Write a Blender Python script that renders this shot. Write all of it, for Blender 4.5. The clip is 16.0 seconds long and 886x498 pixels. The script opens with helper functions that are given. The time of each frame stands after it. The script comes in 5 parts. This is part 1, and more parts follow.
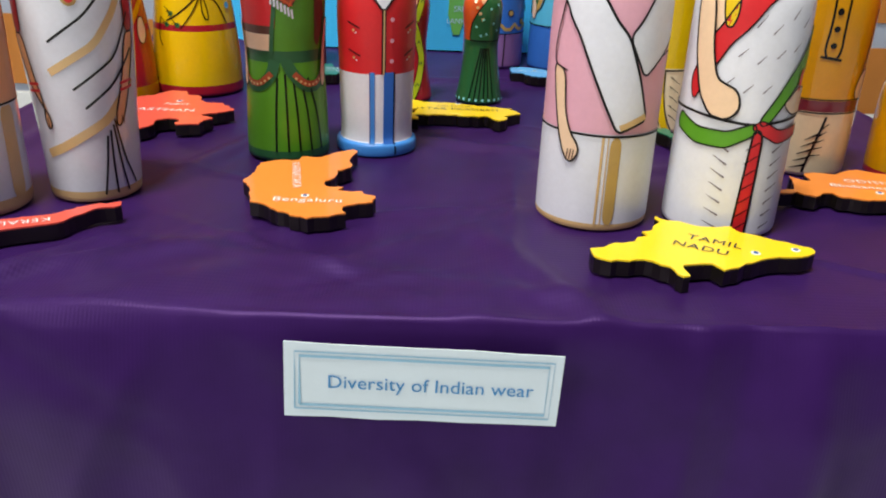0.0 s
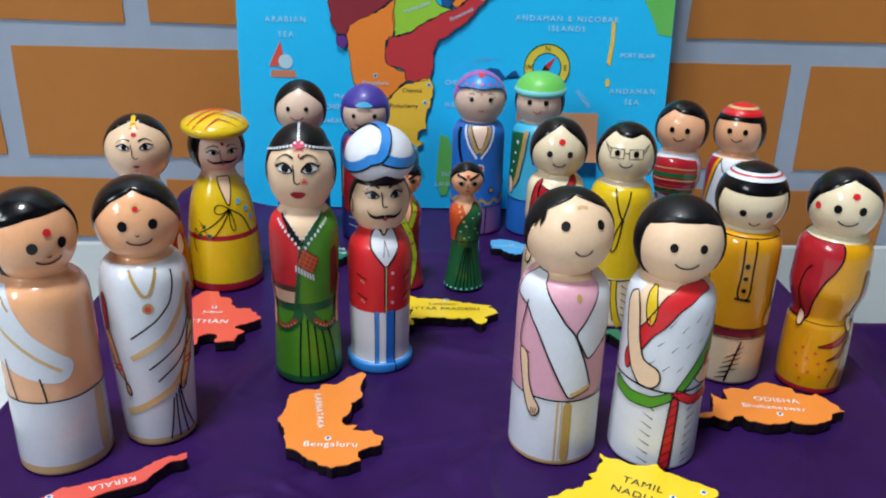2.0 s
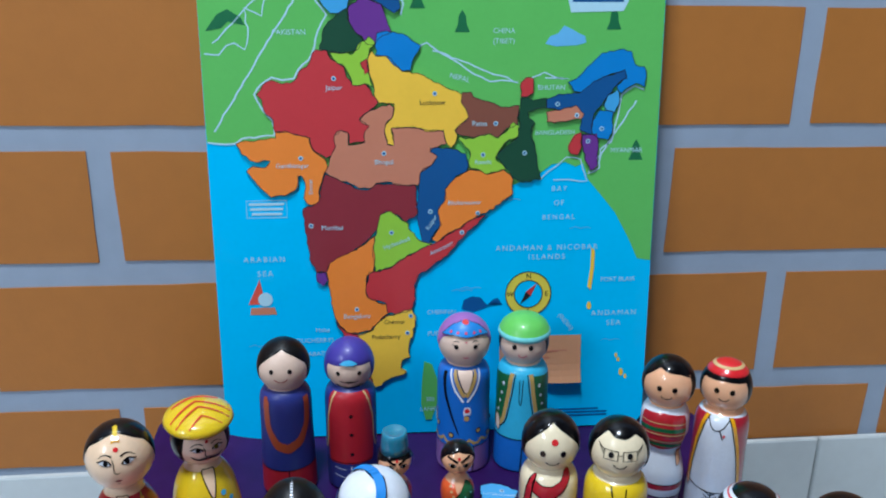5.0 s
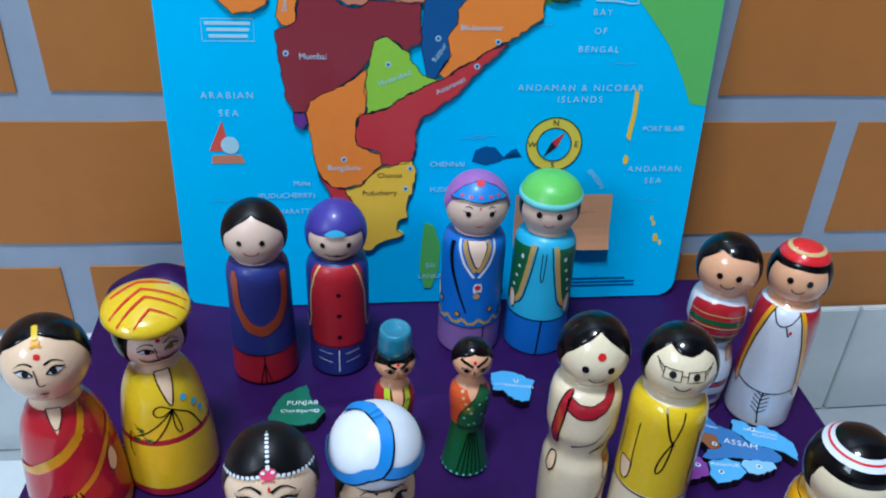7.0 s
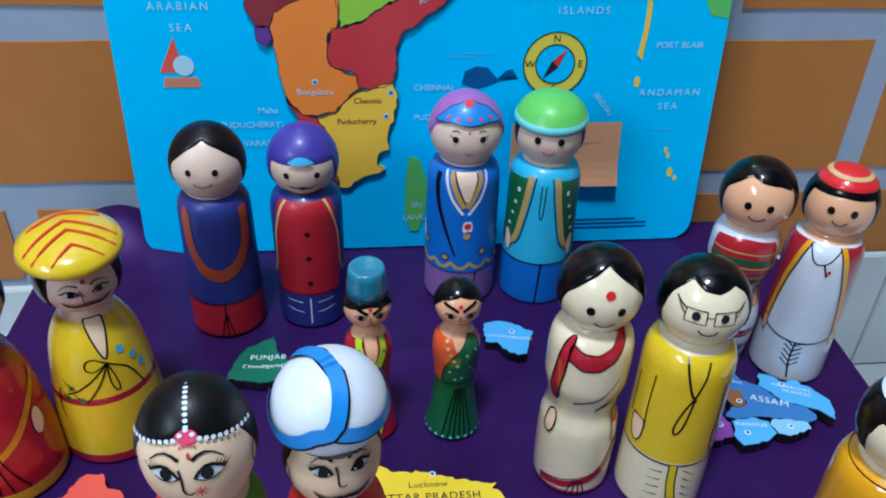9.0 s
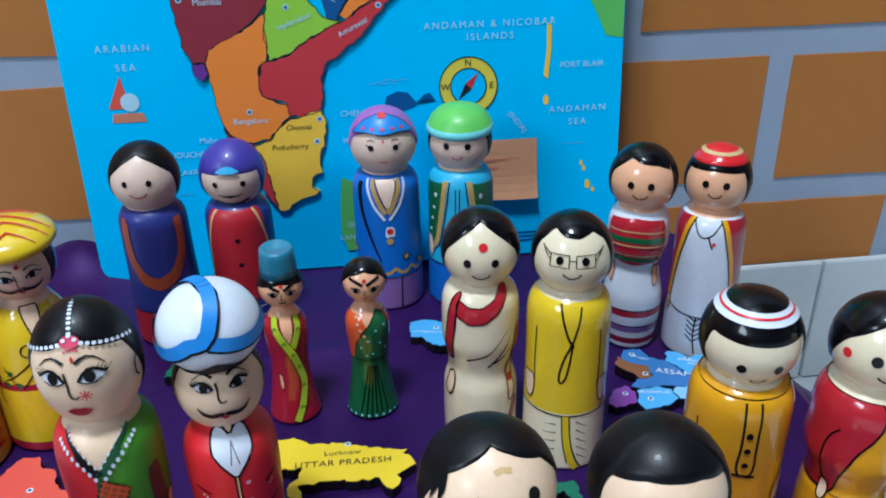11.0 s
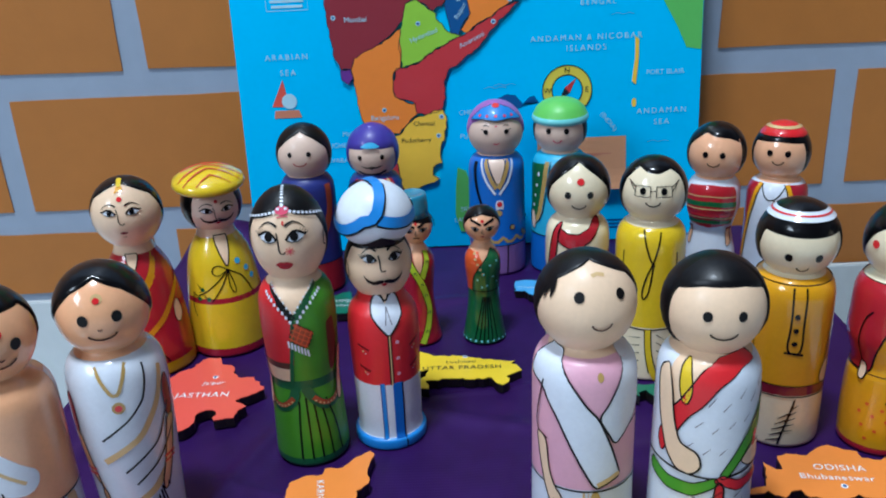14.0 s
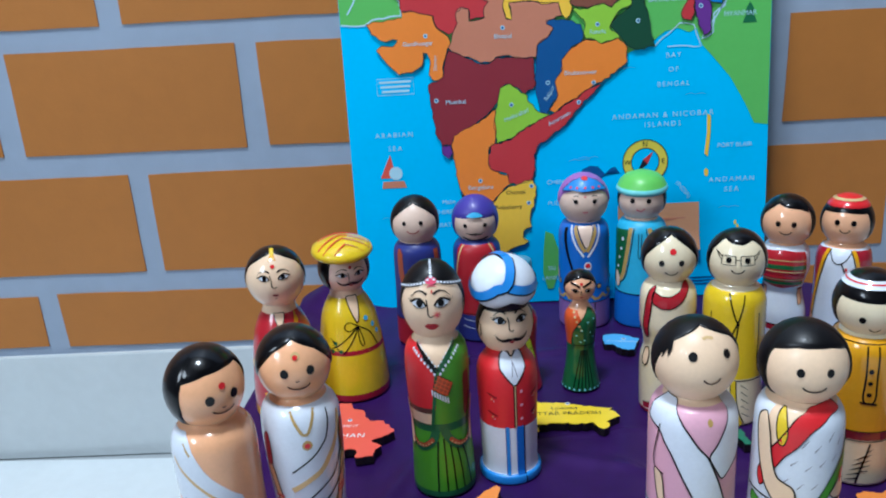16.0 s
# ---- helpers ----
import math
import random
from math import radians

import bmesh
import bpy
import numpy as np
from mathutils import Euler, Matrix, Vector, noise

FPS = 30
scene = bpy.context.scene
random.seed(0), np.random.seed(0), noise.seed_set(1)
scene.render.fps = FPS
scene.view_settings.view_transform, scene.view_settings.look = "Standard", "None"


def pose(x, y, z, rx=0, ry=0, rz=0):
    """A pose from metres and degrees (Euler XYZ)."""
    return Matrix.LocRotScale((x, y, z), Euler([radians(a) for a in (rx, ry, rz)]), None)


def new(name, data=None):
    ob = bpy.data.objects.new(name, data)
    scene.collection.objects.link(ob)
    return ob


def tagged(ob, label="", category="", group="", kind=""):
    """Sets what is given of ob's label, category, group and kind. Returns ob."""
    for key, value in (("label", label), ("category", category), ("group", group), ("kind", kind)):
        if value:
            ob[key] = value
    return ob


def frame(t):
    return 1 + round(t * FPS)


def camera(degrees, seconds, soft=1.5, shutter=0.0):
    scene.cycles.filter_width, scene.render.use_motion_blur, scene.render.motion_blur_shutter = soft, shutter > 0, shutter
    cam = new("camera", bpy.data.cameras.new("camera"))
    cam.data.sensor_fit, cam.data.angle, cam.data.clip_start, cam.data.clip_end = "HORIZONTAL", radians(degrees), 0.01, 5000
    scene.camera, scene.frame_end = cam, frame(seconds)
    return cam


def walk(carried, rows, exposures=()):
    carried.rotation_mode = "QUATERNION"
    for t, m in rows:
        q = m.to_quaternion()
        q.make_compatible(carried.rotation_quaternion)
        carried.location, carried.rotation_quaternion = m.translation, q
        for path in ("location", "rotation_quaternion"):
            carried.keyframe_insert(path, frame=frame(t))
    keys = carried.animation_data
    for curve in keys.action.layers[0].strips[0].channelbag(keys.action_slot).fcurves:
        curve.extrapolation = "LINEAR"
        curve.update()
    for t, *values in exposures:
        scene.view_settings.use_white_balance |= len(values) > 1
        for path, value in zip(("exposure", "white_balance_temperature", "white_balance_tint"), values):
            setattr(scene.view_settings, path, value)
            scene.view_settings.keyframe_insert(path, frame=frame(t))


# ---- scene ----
cam = camera(56.7, 16.0, soft=2.0)
EXPOSURE = -0.07
METRES, EYE, TILT, LEAN, TURN = 0.90, 0.1151, -23.6, -2.0, 0.0
ROWS = [
    (0.0, 0.0, 0.0, 0.0, -0.0, 0.0, -0.0),
    (0.5, -0.0031, -0.0423, 0.0325, 0.1, -0.0, 0.01),
    (1.0, -0.021, -0.0547, 0.0622, 0.04, -0.38, 0.09),
    (1.5, -0.0113, -0.0818, 0.0921, 0.07, -0.24, 0.11),
    (2.0, 0.0003, -0.1002, 0.1153, -0.66, 1.12, 0.91),
    (2.5, 0.0084, -0.1064, 0.1486, -1.38, 3.39, 2.51),
    (3.0, -0.0017, -0.0974, 0.1837, -1.71, 5.44, 3.82),
    (3.5, -0.0006, -0.1082, 0.2208, -1.68, 7.54, 4.29),
    (6.0, -0.0165, -0.0467, 0.3144, -4.0, -0.9, 1.72),
    (6.5, -0.0196, -0.0033, 0.3231, -4.51, -4.7, 1.47),
    (7.0, -0.0236, 0.0396, 0.3217, -4.39, -9.0, 1.58),
    (7.5, -0.0279, 0.0781, 0.3203, -4.22, -11.82, 1.64),
    (8.0, -0.0232, 0.1084, 0.3055, -4.34, -13.85, 1.51),
    (10.5, 0.0302, 0.0706, 0.2557, -3.44, -5.05, 4.15),
    (11.0, 0.0472, 0.055, 0.2269, -3.49, -4.29, 5.01),
    (11.5, 0.0678, 0.0389, 0.2072, -3.47, -3.91, 5.58),
    (12.0, 0.0818, 0.0234, 0.185, -3.48, -3.66, 5.95),
    (12.5, 0.0815, 0.0085, 0.1666, -3.2, -3.18, 5.93),
    (13.0, 0.071, -0.0115, 0.1564, -1.59, -1.87, 5.31),
    (13.5, 0.0446, -0.0321, 0.1465, 0.6, -0.01, 4.47),
    (14.0, 0.0239, -0.0516, 0.1464, 2.65, 1.73, 3.81),
    (14.5, 0.0026, -0.0667, 0.1439, 4.44, 2.56, 3.63),
    (15.0, -0.0253, -0.075, 0.1429, 6.12, 3.16, 3.55),
    (15.5, -0.0297, -0.099, 0.1502, 6.4, 3.75, 3.56),
    (16.0, -0.0209, -0.1371, 0.1598, 5.43, 4.91, 3.74),
]
walk(cam, [(t, pose(0, 0, EYE, TILT, LEAN, TURN) @ pose(METRES * x, METRES * y, METRES * z, 90 + pitch, roll, yaw)) for t, x, y, z, yaw, pitch, roll in ROWS],
     [(t, EXPOSURE + stops, kelvin, tint) for t, stops, kelvin, tint in (
         (0.0, 0.47, 7900, 17), (1.0, 0.2, 7100, 14), (2.5, 0.1, 6500, 11), (3.5, 0.02, 6250, 10), (6.0, 0.0, 5750, 10),
         (8.0, 0.0, 5650, 9), (10.5, 0.05, 5700, 9), (12.5, -0.02, 5650, 8), (14.5, 0.03, 5750, 9), (16.0, 0.1, 5800, 9))])

# ---- light ----
world = bpy.data.worlds.new("world")
scene.world = world
world.use_nodes = True
world.node_tree.nodes["Background"].inputs[0].default_value = (0.75, 0.85, 1.0, 1)
world.node_tree.nodes["Background"].inputs[1].default_value = 0.3


def area_lamp(name, m, w, h, power, colour):
    data = bpy.data.lights.new(name, "AREA")
    data.shape, data.size, data.size_y, data.energy, data.color = "RECTANGLE", w, h, power, colour
    ob = new(name, data)
    ob.matrix_world = m
    return ob


# unseen soft side light, added so that shadows fall to the right
area_lamp("added_side_light", pose(-1.84, -1.4, 1.7, 90, 0, -90), 1.12, 0.92, 58.0, (0.91, 1.0, 1.06))
area_lamp("ceiling_lamp", pose(-0.3, -0.15, 2.585), 0.34, 0.34, 66.0, (0.93, 1.0, 1.03))


# ---- materials ----
def srgb(code):
    vals = [int(code[i:i + 2], 16) / 255 for i in (0, 2, 4)]
    return tuple(v / 12.92 if v <= 0.04045 else ((v + 0.055) / 1.055) ** 2.4 for v in vals)


MATS = {}


def material(name, code, rough=0.5, coat=0.0, grain=0.06, scale=60.0, bump=0.0, bump_scale=300.0, mottled=0.0, metallic=0.0):
    """A procedural surface: base colour with variation at two scales, uneven gloss and fine relief."""
    if name in MATS:
        return MATS[name]
    mat = bpy.data.materials.new(name)
    mat.use_nodes = True
    n, l = mat.node_tree.nodes, mat.node_tree.links
    b = n["Principled BSDF"]
    col = srgb(code)
    coord = n.new("ShaderNodeTexCoord")
    fine, broad = n.new("ShaderNodeTexNoise"), n.new("ShaderNodeTexNoise")
    fine.inputs["Scale"].default_value, fine.inputs["Detail"].default_value = scale * 6, 4
    broad.inputs["Scale"].default_value, broad.inputs["Detail"].default_value = scale, 3
    for t in (fine, broad):
        l.new(coord.outputs["Object"], t.inputs["Vector"])
    mix = n.new("ShaderNodeMix")
    mix.data_type = "FLOAT"
    mix.inputs[0].default_value = 0.45
    l.new(broad.outputs["Fac"], mix.inputs[2])
    l.new(fine.outputs["Fac"], mix.inputs[3])
    ramp = n.new("ShaderNodeMapRange")
    ramp.inputs[1].default_value, ramp.inputs[2].default_value = 0.3, 0.7
    ramp.inputs[3].default_value, ramp.inputs[4].default_value = 1 - grain, 1 + grain
    l.new(mix.outputs[0], ramp.inputs[0])
    tint = n.new("ShaderNodeVectorMath")
    tint.operation = "SCALE"
    tint.inputs[0].default_value = col
    l.new(ramp.outputs[0], tint.inputs["Scale"])
    l.new(tint.outputs[0], b.inputs["Base Color"])
    gloss = n.new("ShaderNodeMapRange")
    gloss.inputs[3].default_value, gloss.inputs[4].default_value = max(0.02, rough - 0.06), rough + 0.06
    l.new(broad.outputs["Fac"], gloss.inputs[0])
    l.new(gloss.outputs[0], b.inputs["Roughness"])
    b.inputs["Coat Weight"].default_value, b.inputs["Coat Roughness"].default_value = coat, 0.08
    b.inputs["Metallic"].default_value = metallic
    b.inputs["Specular IOR Level"].default_value = 0.5 - 0.3 * coat
    if bump:
        relief, rn = n.new("ShaderNodeBump"), n.new("ShaderNodeTexNoise")
        rn.inputs["Scale"].default_value, rn.inputs["Detail"].default_value = bump_scale, 5
        l.new(coord.outputs["Object"], rn.inputs["Vector"])
        relief.inputs["Strength"].default_value, relief.inputs["Distance"].default_value = bump, 0.001
        l.new(rn.outputs["Fac"], relief.inputs["Height"])
        l.new(relief.outputs[0], b.inputs["Normal"])
    MATS[name] = mat
    return mat


PAINT = dict(black="08070a", white="dde2ec", cream="eddcba", skin="ecb189", fair="efcdab", pale="e8cab6", peach="f0b184",
             red="d8262c", crimson="b3202c", maroon="7c1c2e", yellow="e3c01c", mustard="e3a00c", gold="bd9a58", ochre="d6b27c",
             green="4f9a22", forest="1c6238", teal="2e7f9c", blue="2c86d6", royal="1f6cc8", navy="2b3580", indigo="44399a",
             violet="a06ab8", mauve="86609c", pink="e3a9bb", rose="df4668", orange="dd5a2a", lime="b8cf2e", sky="4db4e2", mint="84dfe0",
             leaf="6cc75a", brown="5a3426", grey="6c6470", copper="a84a26", tan="cfa086", aqua="3fb3da", wine="a81c2e")


def paint(colour, gloss):
    """Hand-laid acrylic paint, varnished or left satin."""
    coat = (0.5 if colour == "black" else 0.9) if gloss == "varnished" else (0.04 if colour == "black" else 0.12)
    mat = material("%s_paint_%s" % (colour, gloss), PAINT[colour], rough=0.3 if gloss == "varnished" else 0.42, coat=coat, grain=0.05, scale=90, bump=0.06, bump_scale=700)
    if colour == "black":
        mat.node_tree.nodes["Principled BSDF"].inputs["Specular IOR Level"].default_value = 0.12 if gloss == "varnished" else 0.3
    return mat


def wall_paint_material(name, code, bump):
    return material(name, code, rough=0.55, grain=0.07, scale=9, bump=bump, bump_scale=220)


def cloth_material():
    mat = material("purple_satin", "2b1248", rough=0.42, grain=0.25, scale=12)
    n, l = mat.node_tree.nodes, mat.node_tree.links
    b = n["Principled BSDF"]
    b.inputs["Sheen Weight"].default_value, b.inputs["Sheen Roughness"].default_value = 0.06, 0.4
    b.inputs["Sheen Tint"].default_value = (0.45, 0.3, 0.9, 1)
    b.inputs["Specular Tint"].default_value = (0.6, 0.35, 1.0, 1)
    b.inputs["Specular IOR Level"].default_value = 0.28
    coord = n.new("ShaderNodeTexCoord")
    weave, weft, add, relief = n.new("ShaderNodeTexWave"), n.new("ShaderNodeTexWave"), n.new("ShaderNodeMath"), n.new("ShaderNodeBump")
    weave.bands_direction, weft.bands_direction = "X", "Y"
    weave.inputs["Scale"].default_value, weft.inputs["Scale"].default_value = 260, 150
    for w in (weave, weft):
        w.inputs["Distortion"].default_value = 0.6
        l.new(coord.outputs["Object"], w.inputs["Vector"])
    l.new(weave.outputs["Fac"], add.inputs[0])
    l.new(weft.outputs["Fac"], add.inputs[1])
    relief.inputs["Strength"].default_value, relief.inputs["Distance"].default_value = 0.08, 0.0003
    l.new(add.outputs[0], relief.inputs["Height"])
    l.new(relief.outputs[0], b.inputs["Normal"])
    return mat


# ---- building helpers ----
def mesh_of(name, verts, faces, mats, slots=None, smooth=False):
    me = bpy.data.meshes.new(name)
    me.from_pydata(verts, [], faces)
    for m in mats:
        me.materials.append(m)
    if slots is not None:
        me.polygons.foreach_set("material_index", slots)
    me.polygons.foreach_set("use_smooth", [smooth] * len(faces))
    me.update()
    return me


def part(name, bm, mat, parent=None, label=""):
    """Links a bmesh as one mesh object under a thing or a part."""
    me = bpy.data.meshes.new(name)
    bm.to_mesh(me)
    bm.free()
    me.materials.append(mat)
    ob = new(name, me)
    if parent is not None:
        ob.parent = parent
    if label:
        ob["label"] = label
    return ob


def box_bm(x0, x1, y0, y1, z0, z1, bevel=0.0):
    bm = bmesh.new()
    bmesh.ops.create_cube(bm, size=1)
    bmesh.ops.transform(bm, verts=bm.verts, matrix=Matrix.Translation(((x0 + x1) / 2, (y0 + y1) / 2, (z0 + z1) / 2)) @ Matrix.Diagonal((x1 - x0, y1 - y0, z1 - z0, 1)))
    if bevel:
        bmesh.ops.bevel(bm, geom=bm.edges[:], offset=bevel, segments=2, affect="EDGES")
    return bm


def points(text):
    return [tuple(float(q) for q in p.split(",")) for p in text.split()]


def ragged(pts, step, amount, rng):
    """The outline with its long sides broken up and shaken a little, as a fretsaw leaves it."""
    out = []
    for i, a in enumerate(pts):
        b = pts[(i + 1) % len(pts)]
        n = max(1, int(math.dist(a, b) / step))
        out.append(a)
        for k in range(1, n):
            u = k / n
            out.append((a[0] + (b[0] - a[0]) * u + rng.uniform(-amount, amount), a[1] + (b[1] - a[1]) * u + rng.uniform(-amount, amount)))
    return out


def slab_bm(pts, z0, z1, unit=0.001):
    """A plate with the outline pts (mm) between two heights (m)."""
    bm = bmesh.new()
    low = [bm.verts.new((x * unit, y * unit, z0)) for x, y in pts]
    high = [bm.verts.new((x * unit, y * unit, z1)) for x, y in pts]
    area = sum(a[0] * b[1] - b[0] * a[1] for a, b in zip(pts, pts[1:] + pts[:1]))
    if area < 0:
        low.reverse(), high.reverse()
    top, bottom = bm.faces.new(high), bm.faces.new(low[::-1])
    for i in range(len(low)):
        j = (i + 1) % len(low)
        bm.faces.new((low[i], low[j], high[j], high[i]))
    bm.normal_update()
    bmesh.ops.triangulate(bm, faces=[top, bottom], ngon_method="EAR_CLIP")
    return bm


def ribbon_bm(pts, width, z, unit=0.001):
    """A thin painted line along pts (mm)."""
    bm = bmesh.new()
    prev = None
    for i, p in enumerate(pts):
        a, b = pts[max(0, i - 1)], pts[min(len(pts) - 1, i + 1)]
        d = Vector((b[0] - a[0], b[1] - a[1]))
        d = d.normalized() if d.length else Vector((1, 0))
        nx, ny = -d.y * width / 2, d.x * width / 2
        cur = (bm.verts.new(((p[0] + nx) * unit, (p[1] + ny) * unit, z)), bm.verts.new(((p[0] - nx) * unit, (p[1] - ny) * unit, z)))
        if prev:
            bm.faces.new((prev[0], prev[1], cur[1], cur[0]))
        prev = cur
    return bm


def ring_points(x, y, r, n=28, squash=1.0):
    return [(x + r * math.cos(2 * math.pi * i / n), y + squash * r * math.sin(2 * math.pi * i / n)) for i in range(n)]


def lettering(words, size, m, mat, parent, spacing=1.0):
    """Printed words as a flat mesh part, centred on m (size in m)."""
    cu = bpy.data.curves.new("lettering", "FONT")
    cu.body, cu.size, cu.align_x, cu.align_y, cu.space_character, cu.resolution_u = words, size, "CENTER", "CENTER", spacing, 3
    temp = new("lettering_temp", cu)
    bpy.context.view_layer.update()
    me = bpy.data.meshes.new_from_object(temp.evaluated_get(bpy.context.evaluated_depsgraph_get()))
    bpy.data.objects.remove(temp)
    me.materials.clear()
    me.materials.append(mat)
    ob = new("lettering", me)
    ob.parent = parent
    ob.matrix_local = m
    return ob


# ---- setting ----
FLOOR = -0.168
WALL_A, WALL_B = 0.693, 0.03          # the back wall runs along y = WALL_A + WALL_B * x
wall_turn = math.degrees(math.atan(WALL_B))
WALL = pose(0, WALL_A, 0, 0, 0, wall_turn)

# for the unseen walls and ceiling: dark, to keep bounce and varnish reflections low
plaster = wall_paint_material("low_bounce_plaster", "43464a", 0.15)
mortar_paint = wall_paint_material("grey_joint_paint", "9ba8bb", 0.12)
brick_paint = wall_paint_material("tan_brick_paint", "b5712c", 0.16)
tile_mat = material("white_glazed_tile", "cfd6d8", rough=0.22, coat=0.3, grain=0.04, scale=14, bump=0.03)

floor = tagged(part("floor", box_bm(-1.8, 1.9, -2.2, 1.0, FLOOR - 0.1, FLOOR), material("tile_bed", "9fa5a8", rough=0.6)), "white glazed tile floor", "floor", kind="structure")
wall_north = tagged(part("wall_north", box_bm(-1.9, 2.0, 0.0, 0.12, FLOOR, 2.6), mortar_paint), "wall painted as tan bricks with pale grey joints", "wall", kind="structure")
wall_north.matrix_world = WALL
# walls out of view, added to close the room
for nm, b in (("wall_south", (-1.8, 1.9, -2.3, -2.2)), ("wall_east", (1.9, 2.0, -2.2, 0.75))):
    tagged(part(nm, box_bm(*b, FLOOR, 2.6), plaster), "unseen dark grey wall closing the room", "wall", kind="structure")
# unseen wall, left open where the side light is added
wall_bm = bmesh.new()
for y0, y1, z0, z1 in ((-2.2, -2.0, FLOOR, 2.6), (-0.8, 0.64, FLOOR, 2.6), (-2.0, -0.8, FLOOR, 1.2), (-2.0, -0.8, 2.2, 2.6)):
    piece = box_bm(-1.9, -1.8, y0, y1, z0, z1)
    temp = bpy.data.meshes.new("wall_piece")
    piece.to_mesh(temp)
    piece.free()
    wall_bm.from_mesh(temp)
    bpy.data.meshes.remove(temp)
tagged(part("wall_west", wall_bm, plaster), "unseen dark grey wall with an opening for the added side light", "wall", kind="structure")
# out of view too, added to close the room from above
tagged(part("ceiling", box_bm(-1.9, 2.0, -2.3, 0.9, 2.6, 2.7), plaster), "unseen dark grey ceiling closing the room", "ceiling", kind="structure")

# low skirting of glazed tiles along the back wall
skirting = tagged(part("skirting", box_bm(-1.9, 2.0, -0.004, -0.0005, FLOOR, -0.052), material("tile_joint", "b4babc", rough=0.7)), "white glazed tile skirting below the painted bricks", "skirting", kind="structure")
skirting.matrix_world = WALL
tile_bm = box_bm(-0.2985, 0.2985, -0.010, -0.004, FLOOR + 0.001, -0.0495, 0.001)
tile_me = bpy.data.meshes.new("tile")
tile_bm.to_mesh(tile_me)
tile_me.materials.append(tile_mat)
for k in range(-3, 4):
    ob = new("tile", tile_me)
    ob.parent = skirting
    ob.location = (0.10 + 0.6 * k, 0, 0)

# floor tiles
ftile_bm = box_bm(-0.2985, 0.2985, -0.2985, 0.2985, 0.0, 0.004, 0.001)
ftile_me = bpy.data.meshes.new("floor_tile")
ftile_bm.to_mesh(ftile_me)
ftile_me.materials.append(tile_mat)
for i in range(-3, 3):
    for j in range(-4, 1):
        ob = new("tile", ftile_me)
        ob.parent = floor
        ob.location = (0.33 + 0.6 * i, 0.36 + 0.6 * j, FLOOR + 0.0005)

# painted bricks of the back wall, course by course: heights and the joints' middles
LEAN_OF_COURSES = -0.009              # the painted courses sink a little to the right
ODD = (-1.40, -1.17, -0.94, -0.712, -0.483, -0.251, -0.02, 0.217, 0.455, 0.69, 0.92, 1.15, 1.38)
EVEN = (-1.28, -1.05, -0.82, -0.596, -0.369, -0.136, 0.10, 0.336, 0.572, 0.80, 1.03, 1.26, 1.49)
COURSES = [(-0.0475, 0.0085, ODD), (0.0295, 0.127, EVEN), (0.149, 0.2425, ODD), (0.2635, 0.361, EVEN), (0.382, 0.479, ODD), (0.499, 0.597, EVEN)]
rng = random.Random(4)
for z0, z1, joints in COURSES:
    for a, b in zip(joints, joints[1:]):
        w = 0.010
        quad = [((a + w) * 1000, z0 * 1000), ((b - w) * 1000, z0 * 1000), ((b - w) * 1000, z1 * 1000), ((a + w) * 1000, z1 * 1000)]
        quad = ragged([(x + rng.uniform(-1.2, 1.2), z + LEAN_OF_COURSES * x + rng.uniform(-1.0, 1.0)) for x, z in quad], 30, 0.5, rng)
        bm = slab_bm(quad, 0.0, 0.0012)
        bmesh.ops.transform(bm, verts=bm.verts, matrix=pose(0, 0, 0, 90, 0, 0))
        part("brick", bm, brick_paint, wall_north)


# ---- cloth over the display platform ----
X0, X1, Y0, Y1 = -0.222, 0.258, 0.212, 0.672


def outline_point(s):
    """A point on the platform's rounded outline and its outward direction; s from 0 to 1 round it."""
    r = 0.012
    w, d = X1 - X0 - 2 * r, Y1 - Y0 - 2 * r
    q = math.pi * r / 2
    u = s * (2 * w + 2 * d + 4 * q)
    for length, kind, data in ((w, "x", (X0 + r, Y0, 1, 0, 0, -1)), (q, "c", (X1 - r, Y0 + r, -90)), (d, "x", (X1, Y0 + r, 0, 1, 1, 0)), (q, "c", (X1 - r, Y1 - r, 0)),
                               (w, "x", (X1 - r, Y1, -1, 0, 0, 1)), (q, "c", (X0 + r, Y1 - r, 90)), (d, "x", (X0, Y1 - r, 0, -1, -1, 0)), (q, "c", (X0 + r, Y0 + r, 180))):
        if u <= length:
            if kind == "x":
                x, y, dx, dy, nx, ny = data
                return x + dx * u, y + dy * u, nx, ny
            cx, cy, a0 = data
            a = radians(a0 + 90 * u / length)
            return cx + r * math.cos(a), cy + r * math.sin(a), math.cos(a), math.sin(a)
        u -= length
    return outline_point(0)


